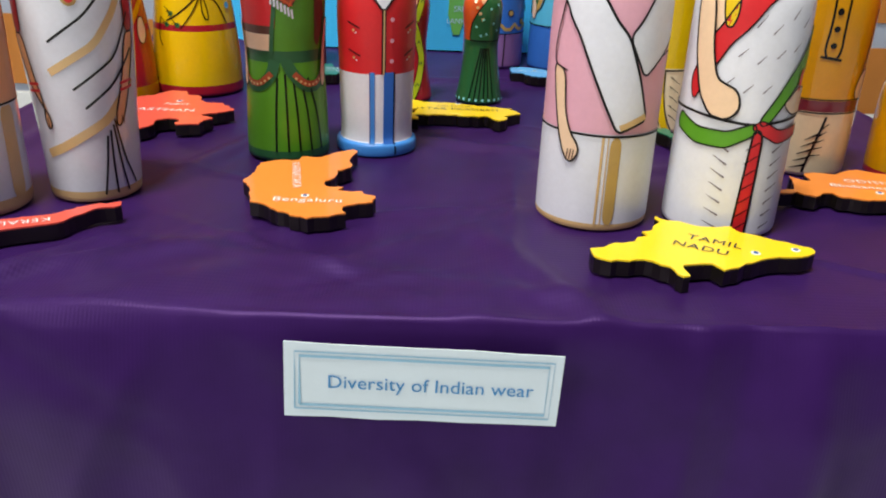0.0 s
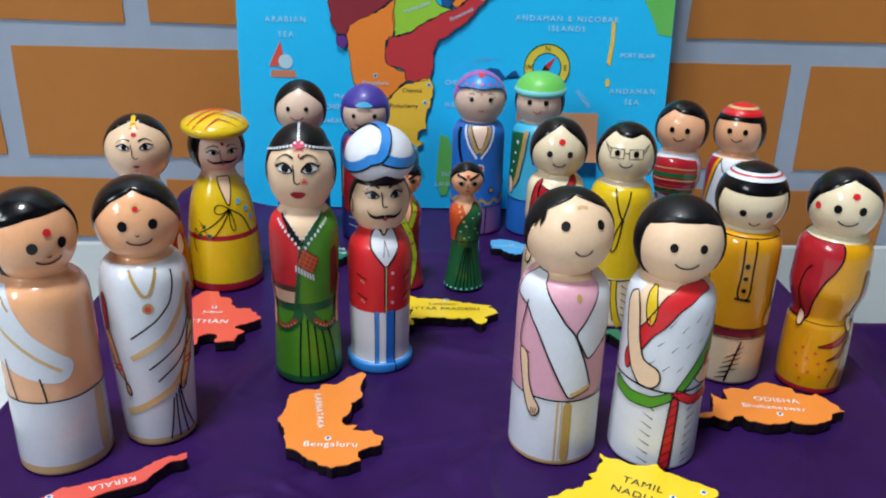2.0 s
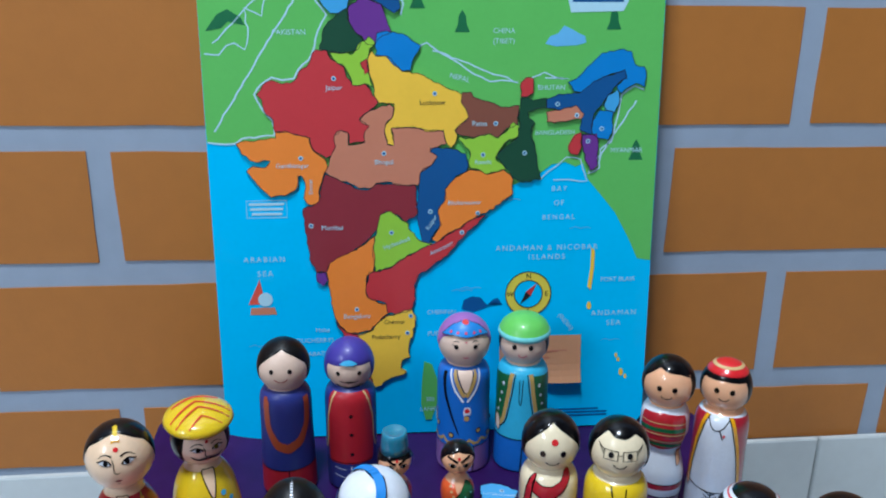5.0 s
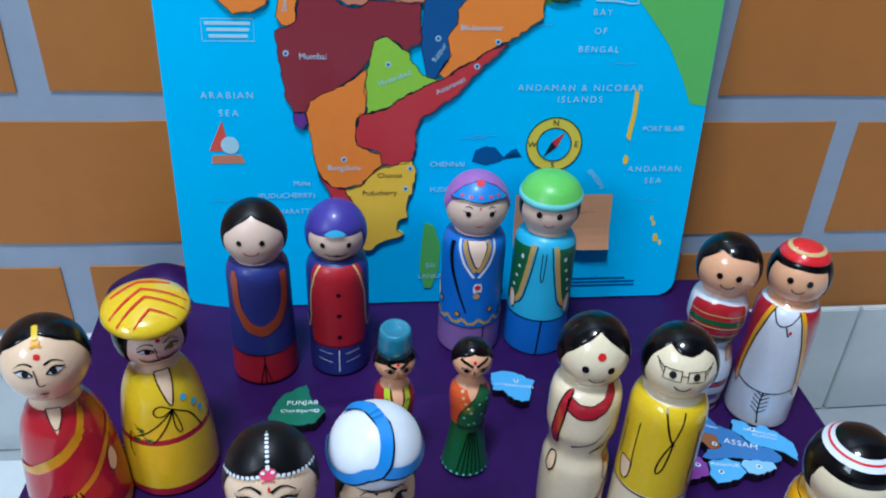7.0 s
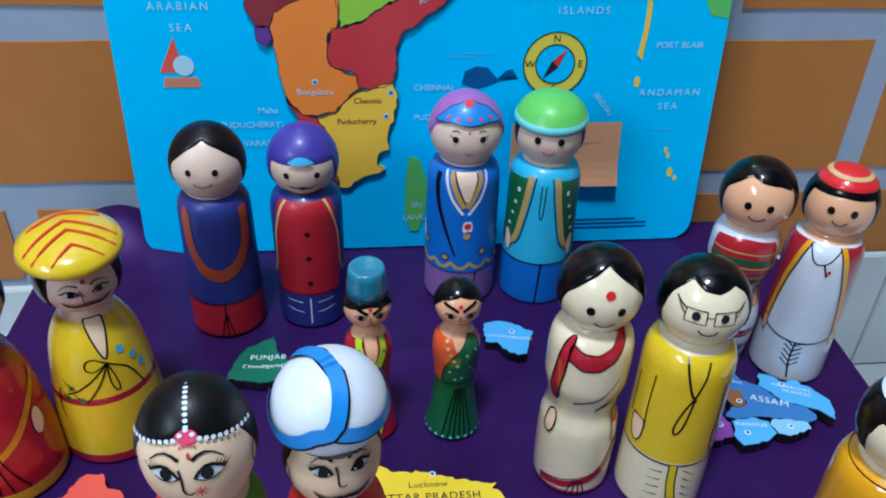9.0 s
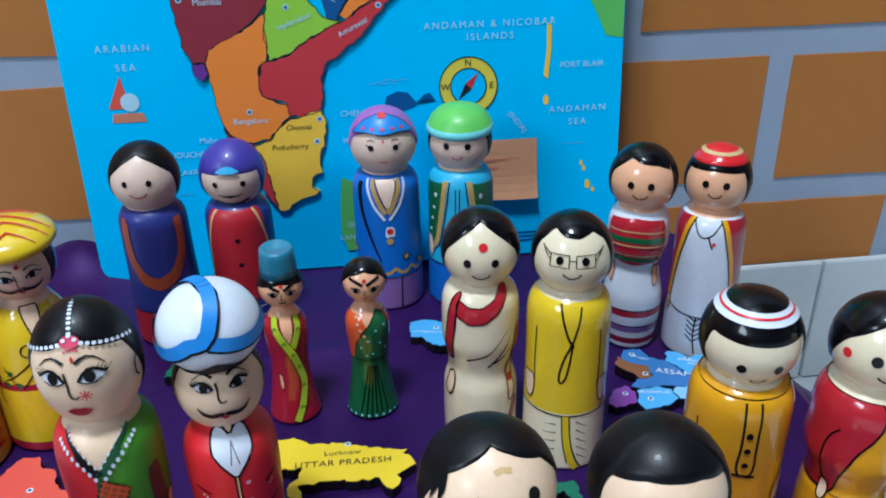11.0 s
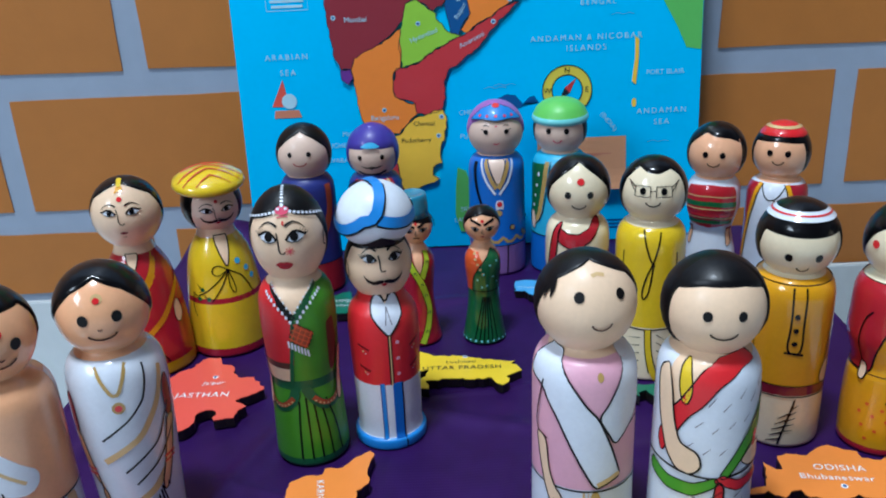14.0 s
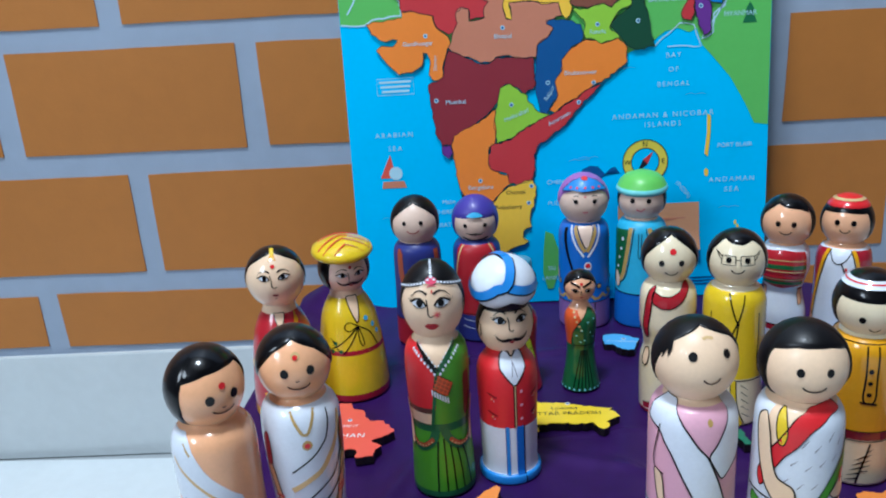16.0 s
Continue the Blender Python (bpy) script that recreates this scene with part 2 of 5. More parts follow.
def cloth_dip(x, y):
    """Soft creases of the cloth on the flat top, a fraction of a millimetre to a few."""
    v = 0.0007 * noise.noise(Vector((x * 11, y * 9, 1.7))) + 0.0004 * noise.noise(Vector((x * 38, y * 24, 4.0)))
    for px, py, ang, width, depth, reach in ((-0.10, 0.25, 28, 0.006, 0.0016, 0.10), (0.03, 0.30, 80, 0.009, 0.0016, 0.12), (0.045, 0.42, 72, 0.008, 0.0012, 0.10),
                                             (-0.03, 0.245, -14, 0.005, 0.0014, 0.09), (0.0, 0.225, 5, 0.006, 0.001, 0.12), (0.16, 0.24, 55, 0.006, 0.0022, 0.05), (-0.13, 0.235, 62, 0.004, 0.003, 0.03), (-0.075, 0.232, 25, 0.012, 0.0025, 0.04), (0.04, 0.235, -62, 0.006, 0.0022, 0.05), (0.0, 0.27, 38, 0.007, 0.002, 0.06), (0.02, 0.39, -20, 0.006, 0.002, 0.05), (-0.1, 0.36, 70, 0.006, 0.002, 0.04), (0.14, 0.42, 65, 0.007, 0.002, 0.06), (-0.03, 0.54, 8, 0.006, 0.0018, 0.08), (0.1, 0.56, 20, 0.006, 0.0018, 0.06), (-0.19, 0.40, 85, 0.007, 0.002, 0.08), (0.09, 0.36, 12, 0.006, 0.001, 0.05),
                                             (-0.06, 0.262, -33, 0.0022, 0.0011, 0.045), (-0.115, 0.245, 48, 0.002, 0.0010, 0.03), (0.03, 0.275, 86, 0.0024, 0.0012, 0.05), (0.05, 0.33, 80, 0.0022, 0.0010, 0.06), (0.0, 0.30, 14, 0.002, 0.0008, 0.035),
                                             (0.15, 0.255, -28, 0.0022, 0.0011, 0.04), (-0.02, 0.235, 22, 0.002, 0.0009, 0.035), (0.02, 0.42, 8, 0.0022, 0.0009, 0.04), (-0.1, 0.34, -20, 0.0022, 0.0009, 0.04), (0.19, 0.30, 70, 0.0022, 0.0010, 0.04)):
        c, s = math.cos(radians(ang)), math.sin(radians(ang))
        along, off = (x - px) * c + (y - py) * s, -(x - px) * s + (y - py) * c
        v += 1.15 * depth * math.exp(-(off / width) ** 2) * math.exp(-(along / reach) ** 2)
    return v + cloth_rise(x, y)


def cloth_rise(x, y):
    """The cloth's back corner pushed up against the wall."""
    return 0.022 * math.exp(-((x + 0.182) / 0.034) ** 2) * math.exp(-((y - 0.668) / 0.026) ** 2)


def build_cloth():
    n = 720
    rings = []
    cx, cy = (X0 + X1) / 2, (Y0 + Y1) / 2
    rim = [outline_point(i / n) for i in range(n)]
    for k in [0.012] + [j / 110 for j in range(1, 110)]:
        rings.append([(cx + (x - cx) * k, cy + (y - cy) * k, cloth_dip(cx + (x - cx) * k, cy + (y - cy) * k)) for x, y, _, _ in rim])
    drops = [0.0, 0.0012, 0.003, 0.005] + [0.008 + 0.004 * k for k in range(22)] + [0.1, 0.112, 0.124, 0.136, 0.148, 0.158, 0.1635]
    # creases pressed into the hanging front: from (x, drop) to (x, drop), height
    creases = ((-0.112, 0.066, -0.086, 0.016, 0.0013), (-0.135, 0.003, -0.082, 0.036, -0.0010), (0.082, 0.0, 0.077, 0.09, 0.0016), (0.096, 0.0, 0.092, 0.09, -0.0014), (0.035, 0.03, 0.03, 0.10, 0.0010),
               (-0.045, 0.036, -0.052, 0.10, 0.0011), (0.135, 0.008, 0.175, 0.07, 0.0013), (-0.06, 0.002, -0.03, 0.022, 0.0008), (-0.17, 0.01, -0.15, 0.09, 0.0012), (0.0, 0.04, 0.02, 0.08, -0.0009), (0.19, 0.0, 0.2, 0.08, 0.0013))
    for drop in drops:
        ring = []
        for i, (x, y, nx, ny) in enumerate(rim):
            h = drop / 0.165
            s = i / n
            wave = 0.5 + 0.5 * math.sin(2 * math.pi * (s * 41 + 0.9 * noise.noise(Vector((s * 13, 3.1, 0)))))
            gather = (math.exp(-((x - 0.115) / 0.010) ** 2) + 0.9 * math.exp(-((x + 0.148) / 0.006) ** 2)) if ny < -0.5 else 0
            out = 0.003 * (1 - math.exp(-drop / 0.004)) + 0.006 * h * wave + 0.003 * noise.noise(Vector((x * 26, drop * 22, y * 26))) * min(1, drop / 0.02) + 0.0035 * max(0, 1 - abs(4 * (((s * 9 - drop * 2.6) % 1) - 0.5))) * min(1, drop / 0.03) + 0.003 * max(0, 1 - abs(5 * (((s * 7 + drop * 3.4) % 1) - 0.4))) * min(1, drop / 0.03) + 0.004 * gather * min(1, drop / 0.01)
            if ny < -0.9:
                for xa, da, xb, db, tall in creases:
                    ux, ud = xb - xa, db - da
                    length = math.hypot(ux, ud)
                    along = ((x - xa) * ux + (drop - da) * ud) / length
                    off = ((x - xa) * ud - (drop - da) * ux) / length
                    fade = min(1, max(0, (along + 0.01) / 0.015)) * min(1, max(0, (length + 0.01 - along) / 0.015))
                    out += tall * fade * math.exp(-(off / 0.0042) ** 2)
            corner = abs(nx * ny) * 2
            out += 0.055 * corner * h
            if y > Y1 - 0.03:
                out *= 0.15
            z = -drop + cloth_rise(x, y) * max(0.0, 1 - drop / 0.05) + 0.0008 * gather + (0.0007 + 0.0004 * noise.noise(Vector((x * 60, y * 60, 2.0)))) * (drop < 0.001)
            if nx > 0.6:
                bunch = max(0.0, 1 - abs(y - 0.45 - 0.012 * noise.noise(Vector((drop * 30, 7.0, 0)))) / 0.07) + 0.3 * max(0.0, 1 - abs(y - 0.33) / 0.05)
                lift = max(0.0, 1 - abs(drop - 0.066) / 0.062)
                out += 0.10 * h * math.exp(-((y - 0.40) / 0.12) ** 2) + bunch * (0.11 * drop / 0.1635 + 0.008 * math.sin(drop * 90 + y * 60) * min(1, drop / 0.03))
                z += bunch * lift * (0.055 + 0.014 * noise.noise(Vector((y * 40, drop * 40, 3.0))))
            if nx < -0.6:
                out += 0.02 * h * math.exp(-((y - 0.33) / 0.06) ** 2)
            ring.append((x + nx * out, y + ny * out, max(z, FLOOR + 0.0055)))
        rings.append(ring)
    verts = [p for ring in rings for p in ring]
    faces = [tuple(range(n))]
    for r in range(len(rings) - 1):
        for i in range(n):
            j = (i + 1) % n
            faces.append((r * n + i, (r + 1) * n + i, (r + 1) * n + j, r * n + j))
    ob = new("tablecloth", mesh_of("tablecloth", verts, faces, [cloth_material()], smooth=True))
    return tagged(ob, "dark purple satin cloth draped over a low platform", "cloth")


build_cloth()


# ---- the map board ----
STATES = {
    "rajasthan": "-94,326 -86,326 -83,319 -73,313 -71,305 -67,300 -57,300 -51,291 -47,285 -55,278 -62,273 -54,267 -58,262 -58,255 -70,253 -71,262 -77,264 -82,260 -81,251 -85,244 -89,242 -99,249 -101,258 -109,260 -118,263 -128,263 -129,272 -136,280 -137,288 -141,292 -136,299 -129,303 -121,300 -112,302 -108,309 -100,315 -97,323",
    "gujarat": "-159,254 -154,256 -128,258 -128,263 -118,263 -109,260 -102,258 -99,248 -90,241 -88,236 -91,230 -93,223 -96,215 -96,207 -102,204 -105,205 -108,210 -106,219 -109,228 -112,228 -114,217 -123,212 -134,211 -142,219 -152,232 -147,236 -137,235 -133,240 -137,241 -143,239 -149,241 -155,246",
    "madhya": "-38,284 -34,281 -36,273 -41,269 -42,262 -40,252 -35,251 -35,260 -37,265 -25,266 -19,265 -6,263 5,262 7,252 -4,249 -6,246 0,242 -5,235 -14,229 -16,219 -33,219 -38,222 -50,221 -55,217 -63,217 -70,221 -78,223 -87,228 -90,231 -87,236 -85,244 -81,251 -82,260 -77,264 -71,262 -71,252 -58,254 -58,262 -54,267 -62,272 -55,278",
    "uttar": "-54,320 -55,312 -51,302 -50,292 -46,285 -34,284 -36,273 -41,268 -42,260 -40,253 -35,251 -35,258 -37,265 -19,266 -6,262 5,263 8,252 11,249 14,252 16,259 14,263 19,268 25,273 23,282 19,286 22,291 8,296 -5,303 -16,308 -28,310 -34,316 -39,321 -48,321 -51,325",
    "uttarakhand": "-47,338 -39,340 -27,338 -20,333 -13,329 -18,320 -21,310 -27,309 -34,314 -40,321 -48,322",
    "haryana": "-83,324 -74,323 -65,323 -59,332 -53,336 -48,331 -53,326 -55,316 -53,306 -51,298 -57,300 -67,299 -68,305 -72,313 -80,318",
    "delhi": "-60,316 -55,319 -53,310 -57,307",
    "bihar": "20,293 27,293 29,289 42,285 51,281 66,282 65,268 54,262 50,257 41,260 29,257 18,259 14,262 19,268 25,273 23,280 19,285",
    "jharkhand": "16,257 29,256 43,260 49,256 57,263 61,269 66,266 65,257 55,253 49,244 47,240 54,234 56,231 45,229 40,227 34,231 27,232 25,237 27,244 20,253",
    "bengal": "67,288 72,289 77,286 88,288 88,280 79,279 73,277 74,272 79,268 76,264 77,255 81,242 85,222 70,220 62,224 55,232 47,242 55,249 64,255 67,268 65,274 67,281",
    "sikkim": "67,289 67,300 71,304 77,303 77,292 72,289",
    "assam": "88,287 98,291 116,292 126,301 136,305 151,310 153,303 144,297 138,290 133,282 129,278 126,269 126,258 121,260 116,262 117,273 112,282 99,278 88,280",
    "arunachal": "105,300 112,303 118,309 124,315 132,323 141,324 149,326 156,324 159,314 167,312 169,304 168,296 161,299 155,296 149,291 145,297 153,304 151,310 136,305 126,301 116,292 110,293",
    "nagaland": "135,282 138,290 146,294 148,286 144,276 137,278",
    "manipur": "126,269 132,278 143,276 143,263 140,254 130,256 126,260",
    "meghalaya": "88,277 99,278 112,282 119,275 117,271 104,269 89,269",
    "tripura": "107,249 112,258 117,260 118,249 115,242 109,243",
    "mizoram": "118,258 130,259 132,247 132,233 126,229 121,238",
    "maharashtra": "-96,207 -93,221 -90,229 -78,223 -70,220 -63,216 -55,216 -50,220 -38,220 -18,219 -17,204 -17,195 -26,189 -33,195 -42,198 -47,195 -50,183 -55,177 -63,170 -74,163 -88,156 -92,148 -100,148 -104,156 -106,170 -108,186 -109,201 -102,203",
    "goa": "-100,148 -93,148 -91,141 -95,136 -100,140",
    "chhattis": "-6,249 7,249 12,248 23,244 25,237 23,229 15,226 6,215 6,206 0,197 3,186 -4,177 -7,170 -13,172 -15,184 -17,193 -16,206 -15,220 -14,229 -3,237 0,242 -6,246",
    "odisha": "27,231 35,230 41,227 54,231 62,222 62,211 51,202 40,195 29,190 12,180 -1,171 -5,174 2,186 0,197 6,206 6,215 15,225",
    "telangana": "-50,183 -47,195 -39,198 -24,187 -24,183 -13,172 -5,170 -17,164 -26,160 -39,151 -52,147 -54,161 -52,172",
    "andhra": "40,193 30,184 17,172 8,160 -5,151 -16,144 -20,135 -19,123 -23,113 -36,110 -42,111 -44,120 -54,123 -59,125 -60,133 -57,147 -52,147 -39,150 -26,160 -5,169 12,179 29,190",
    "karnataka": "-52,177 -52,161 -54,147 -59,144 -60,133 -58,125 -50,120 -43,119 -42,111 -52,101 -57,96 -68,94 -77,95 -84,104 -88,118 -91,137 -92,148 -89,156 -74,163 -61,170",
    "tamil": "-22,114 -19,108 -21,93 -25,81 -24,71 -31,68 -32,61 -27,58 -31,55 -40,53 -49,46 -56,46 -59,64 -63,84 -68,92 -57,95 -51,103 -41,109",
    "kerala": "-86,105 -77,95 -68,93 -63,83 -59,64 -56,48 -61,54 -70,74 -78,89",
    "lanka": "-12,66 -5,63 0,47 -1,27 -6,12 -11,12 -15,27 -14,48",
    "andaman": "130,163 133,161 133,146 131,126 128,129 130,146",
    "punjab": "-91,326 -89,336 -84,347 -77,352 -70,356 -68,347 -64,340 -58,334 -63,325 -74,323",
    "himachal": "-68,358 -57,365 -43,360 -39,349 -35,339 -43,336 -48,330 -55,330 -58,336 -64,340 -68,347",
    "kashmir": "-94,381 -94,368 -89,361 -82,353 -75,353 -69,357 -68,362 -61,366 -68,374 -74,380 -76,394 -85,398 -92,392",
    "ladakh": "-74,380 -68,374 -60,366 -50,363 -42,359 -33,353 -28,357 -30,367 -33,373 -29,378 -25,391 -33,404 -55,406 -69,400 -76,394",
}
STATE_COLOUR = dict(rajasthan="red", gujarat="orange", madhya="clay", uttar="yellow", uttarakhand="blue", haryana="lime", delhi="red", bihar="brown", jharkhand="lime", bengal="forest",
                    sikkim="red", assam="navy", arunachal="blue", nagaland="sky", manipur="blue", meghalaya="clay", tripura="red", mizoram="violet", maharashtra="maroon", goa="violet",
                    chhattis="navy", odisha="orange", telangana="lime", andhra="red", karnataka="orange", tamil="yellow", kerala="red", lanka="land", andaman="yellow", punjab="forest",
                    himachal="violet", kashmir="sky", ladakh="navy")
PRINT = dict(red="c83a40", orange="f48a34", clay="cb8266", yellow="f8c842", blue="1a82d0", lime="9ad040", brown="865040", forest="1b4c36", navy="165694", sky="4aa6e0",
             violet="6c3590", maroon="8e2e3a", sea="17c4ff", land="66bf5e", white="e6eef0", black="20202a", coral="e0584a", piece_orange="ea8a3c", piece_yellow="f0cf2c", piece_green="1d6b52",
             piece_pale="8cc4ea", piece_sky="5aaee6", piece_blue="3d78b8", piece_brown="8c5a38", piece_violet="84409c", tree="1f6d44", cloud="6db9ea", peach="d59a72", needle="c8383c", ring="e4cf4a", wood="15110e", pale="b4dcec")


def ink(colour):
    return material("%s_print" % colour, PRINT[colour], rough=0.38, coat=0.25, grain=0.03, scale=40, bump=0.02, bump_scale=900)


def build_map_board():
    W, H, R, T = 182, 430, 13, 0.004
    board = new("map_board")
    board.matrix_world = pose(0.022, 0.6475, 0.0012, 90 - 5.3, 0, 1.15)
    tagged(board, "tall printed puzzle map board leaning on the painted wall", "map")
    rng = random.Random(11)
    corner = []
    for cx, cy, a0 in ((W - R, R, -90), (W - R, H - R, 0), (-W + R, H - R, 90), (-W + R, R, 180)):
        corner += [(cx + R * math.cos(radians(a0 + k * 15)), cy + R * math.sin(radians(a0 + k * 15))) for k in range(7)]
    part("panel", slab_bm(corner, -T, 0.0), ink("sea"), board, "bright blue printed sea panel with rounded corners")
    top = [(x, y) for x, y in corner if y > 200]
    coast = points("182,151 170,153 162,170 149,193 134,211 125,221 120,235 114,232 105,236 94,234 83,226 68,220 55,215")
    land = [(W - 0.4, 151)] + [(min(x, W - 0.4), y - 0.4) for x, y in top] + points("-181.6,255 -173,254 -160,254 -154,255 -93,232 -20,218") + coast[::-1][:-1]
    part("land", slab_bm(land, 0.0, 0.00035), ink("land"), board, "green printed land")
    outline = ink("black")
    for i, (name, text) in enumerate(STATES.items()):
        rise = 0.00003 * (i % 9)
        flat = name in ("lanka", "andaman")
        pts = ragged(points(text), 3.0, 0.0 if flat else 0.95, random.Random(name))
        piece = part("map_piece", slab_bm(pts, 0.0003, 0.0008 if flat else 0.0022 + rise), ink(STATE_COLOUR[name]), board)
        if not flat:
            part("outline", ribbon_bm(pts + pts[:1], 0.5, 0.0023 + rise), outline, piece)
    white = ink("pale")
    for text, w in (("-13,329 -8,331 3,323 18,315 29,307 42,301 52,302 65,300", 1.2), ("-179,323 -168,322 -162,329 -156,331 -148,326 -145,337 -147,357 -134,351 -131,364 -124,366 -121,381", 1.1),
                    ("76,304 86,308 95,304 106,303", 1.1), ("-181,255 -173,254 -160,254 -154,258 -129,260 -130,272 -137,280 -143,292 -137,300 -129,305 -121,303 -112,304 -108,311 -100,318 -95,328 -92,340 -85,352 -92,361 -97,369 -97,382", 1.4),
                    ("85,222 106,240 118,238 124,220", 1.0), ("-28,352 -26,360 -28,368 -31,373 -27,378", 1.4), ("168,294 160,297 150,290 148,276 143,252 134,246 134,231 124,226", 1.4)):
        part("border_line", ribbon_bm(ragged(points(text), 5, 0.7, rng)[:-1], w, 0.0006), white, board, "white printed border line")
    up = 0.0007

    def words(s, x, y, size, mat=white, turn=0.0, spacing=1.0, z=up):
        lettering(s, size * 0.00086, pose(x * 0.001, y * 0.001, z, 0, 0, turn), mat, board, spacing)

    for s, x, y, size in (("ARABIAN", -142, 159, 7.5), ("SEA", -142, 147, 7.5), ("BAY", 101, 214, 7), ("OF", 101, 202, 7), ("BENGAL", 101, 190, 7), ("ANDAMAN & NICOBAR", 92, 164, 7.5), ("ISLANDS", 92, 156, 7.5),
                          ("ANDAMAN", 152, 105, 7.5), ("SEA", 152, 96, 7.5)):
        words(s, x, y, size, spacing=1.35)
    for s, x, y, size, turn in (("CHENNAI", 3, 110, 6.5, 0), ("PUDUCHERRY", 9, 91, 6.5, 0), ("Mahe", -97, 97, 6.5, 0), ("(PUDUCHERRY)", -108, 88, 6.5, 0), ("KAVARATTI", -106, 76, 6.5, 0), ("PORT BLAIR", 154, 135, 6.5, 0),
                                ("MYANMAR", 156, 245, 6.5, 0), ("NEPAL", 18, 304, 6.5, -14), ("BHUTAN", 92, 296, 6.5, 0), ("BANGLADESH", 96, 260, 6, 0), ("CHINA", 53, 340, 6.5, 0), ("(TIBET)", 53, 332, 6.5, 0),
                                ("PAKISTAN", -114, 339, 6.5, 0), ("SRI", -7, 31, 6.5, 0), ("LANKA", -7, 22, 6.5, 0), ("(INDIA)", 110, 98, 6.5, -50)):
        words(s, x, y, size, turn=turn, z=0.0010 if s in ("SRI", "LANKA") else up)
    for s, x, y, size, turn in (("Mumbai", -86, 185, 6.5, 0), ("Bengaluru", -68, 109, 6.5, 0), ("Bhopal", -43, 238, 6.5, 0), ("Gandhinagar", -116, 236, 6.0, 0), ("Jaipur", -81, 297, 6.5, 0), ("Ranchi", 37, 237, 6, 0),
                                ("Patna", 34, 268, 6.5, 0), ("Bhubaneswar", 22, 204, 6, 0), ("Raipur", -5, 188, 6, 58), ("Amaravati", 3, 166, 6, 26), ("Hyderabad", -34, 171, 6, 20), ("Daman", -102, 219, 5, 90), ("Leh", -47, 368, 6, 0)):
        words(s, x, y, size, turn=turn, z=0.0027)
    for s, x, y, size in (("Lucknow", -4, 285, 6.5), ("Chennai", -37, 103, 6), ("Puducherry", -44, 90, 6)):
        words(s, x, y, size, mat=outline, z=0.0027)
    for x, y in ((-103, 187), (-68, 115), (-43, 245), (-109, 242), (-81, 304), (-2, 292), (47, 268), (37, 243), (33, 195), (-6, 197), (20, 179), (-38, 180), (-23, 108), (-26, 93), (71, 244), (97, 283), (134, 263), (123, 253), (113, 274), (-47, 376)):
        dot = part("city_dot", slab_bm(ring_points(x, y, 1.9, 12), 0.0022, 0.0026), white, board)
        part("dot_centre", slab_bm(ring_points(x, y, 1.1, 10), 0.0025, 0.0027), ink("navy"), dot)
    # compass rose
    compass = part("compass", slab_bm(ring_points(77, 124, 19.5), 0.0, 0.0005), ink("ring"), board, "round yellow printed compass")
    part("compass_face", slab_bm(ring_points(77, 124, 12), 0.0004, 0.0007), ink("sea"), compass)
    part("rim_line", ribbon_bm(ring_points(77, 124, 19.5) + ring_points(77, 124, 19.5)[:1], 0.8, 0.0008), outline, compass)
    part("rim_line", ribbon_bm(ring_points(77, 124, 12) + ring_points(77, 124, 12)[:1], 0.8, 0.0009), outline, compass)
    part("needle", slab_bm([(75, 126), (84, 133), (79, 122)], 0.0006, 0.0010), ink("needle"), compass, "red needle half")
    part("needle", slab_bm([(75, 126), (70, 115), (79, 122)], 0.0006, 0.0010), outline, compass, "dark needle half")
    for s, x, y in (("N", 77, 139.5), ("E", 92.5, 124), ("W", 61.5, 124), ("S", 77, 108.5)):
        words(s, x, y, 7, mat=outline, z=0.0009)
    # small printed pictures, as plain shapes
    part("printed_boat", slab_bm([(-156, 112), (-134, 112), (-136, 118), (-155, 118)], 0.0, 0.0004), ink("clay"), board, "printed little brown boat hull")
    part("printed_sail", slab_bm([(-157, 121), (-143, 121), (-147, 142)], 0.0, 0.0004), ink("coral"), board, "printed red sail")
    part("printed_patch", slab_bm(ring_points(-143, 125, 6.0, 16), 0.0003, 0.0006), white, board, "printed white round patch")
    part("printed_shape", slab_bm([(20, 112), (22, 120), (29, 123), (36, 122), (42, 115), (49, 118), (55, 115), (51, 121), (47, 120), (40, 112), (30, 109)], 0.0, 0.0004), ink("navy"), board, "printed dark blue rounded shape")
    for x, y in ((20, 339), (-15, 357), (141, 341), (2, 376), (24, 372), (164, 237)):
        part("printed_tree", slab_bm([(x - 6, y), (x - 3.5, y + 6), (x - 3, y + 12), (x, y + 17), (x + 3, y + 12), (x + 3.5, y + 6), (x + 6, y)], 0.0003, 0.0006), ink("tree"), board, "printed dark green fir")
    part("printed_cloud", slab_bm(points("86,330 90,336 96,338 101,344 108,341 113,338 118,336 119,331 112,329 95,328"), 0.0003, 0.0006), ink("cloud"), board, "printed pale blue cloud")
    part("printed_peak", slab_bm(points("-177,340 -168,352 -160,356 -150,350 -147,344 -160,347 -165,342"), 0.0003, 0.0006), ink("tree"), board, "printed dark mountain")
    part("printed_mark", slab_bm(points("101,372 108,378 150,378 157,373 148,355 106,354"), 0.0003, 0.0007), white, board, "white maker's mark panel")
    part("mark_bar", slab_bm(points("107,362 148,362 148,370 107,370"), 0.0006, 0.0009), ink("navy"), board, "plain blue bar on the maker's mark")
    for x0, x1, y in ((-152, -124, 205), (-151, -125, 201), (-150, -126, 197)):
        part("text_bar", slab_bm([(x0, y - 1), (x1, y - 1), (x1, y + 1), (x0, y + 1)], 0.0, 0.0004), white, board, "unreadable line of white print")
    box = [(-154, 194), (-122, 194), (-122, 208), (-154, 208)]
    part("text_frame", ribbon_bm(box + box[:1], 0.5, 0.0004), white, board)
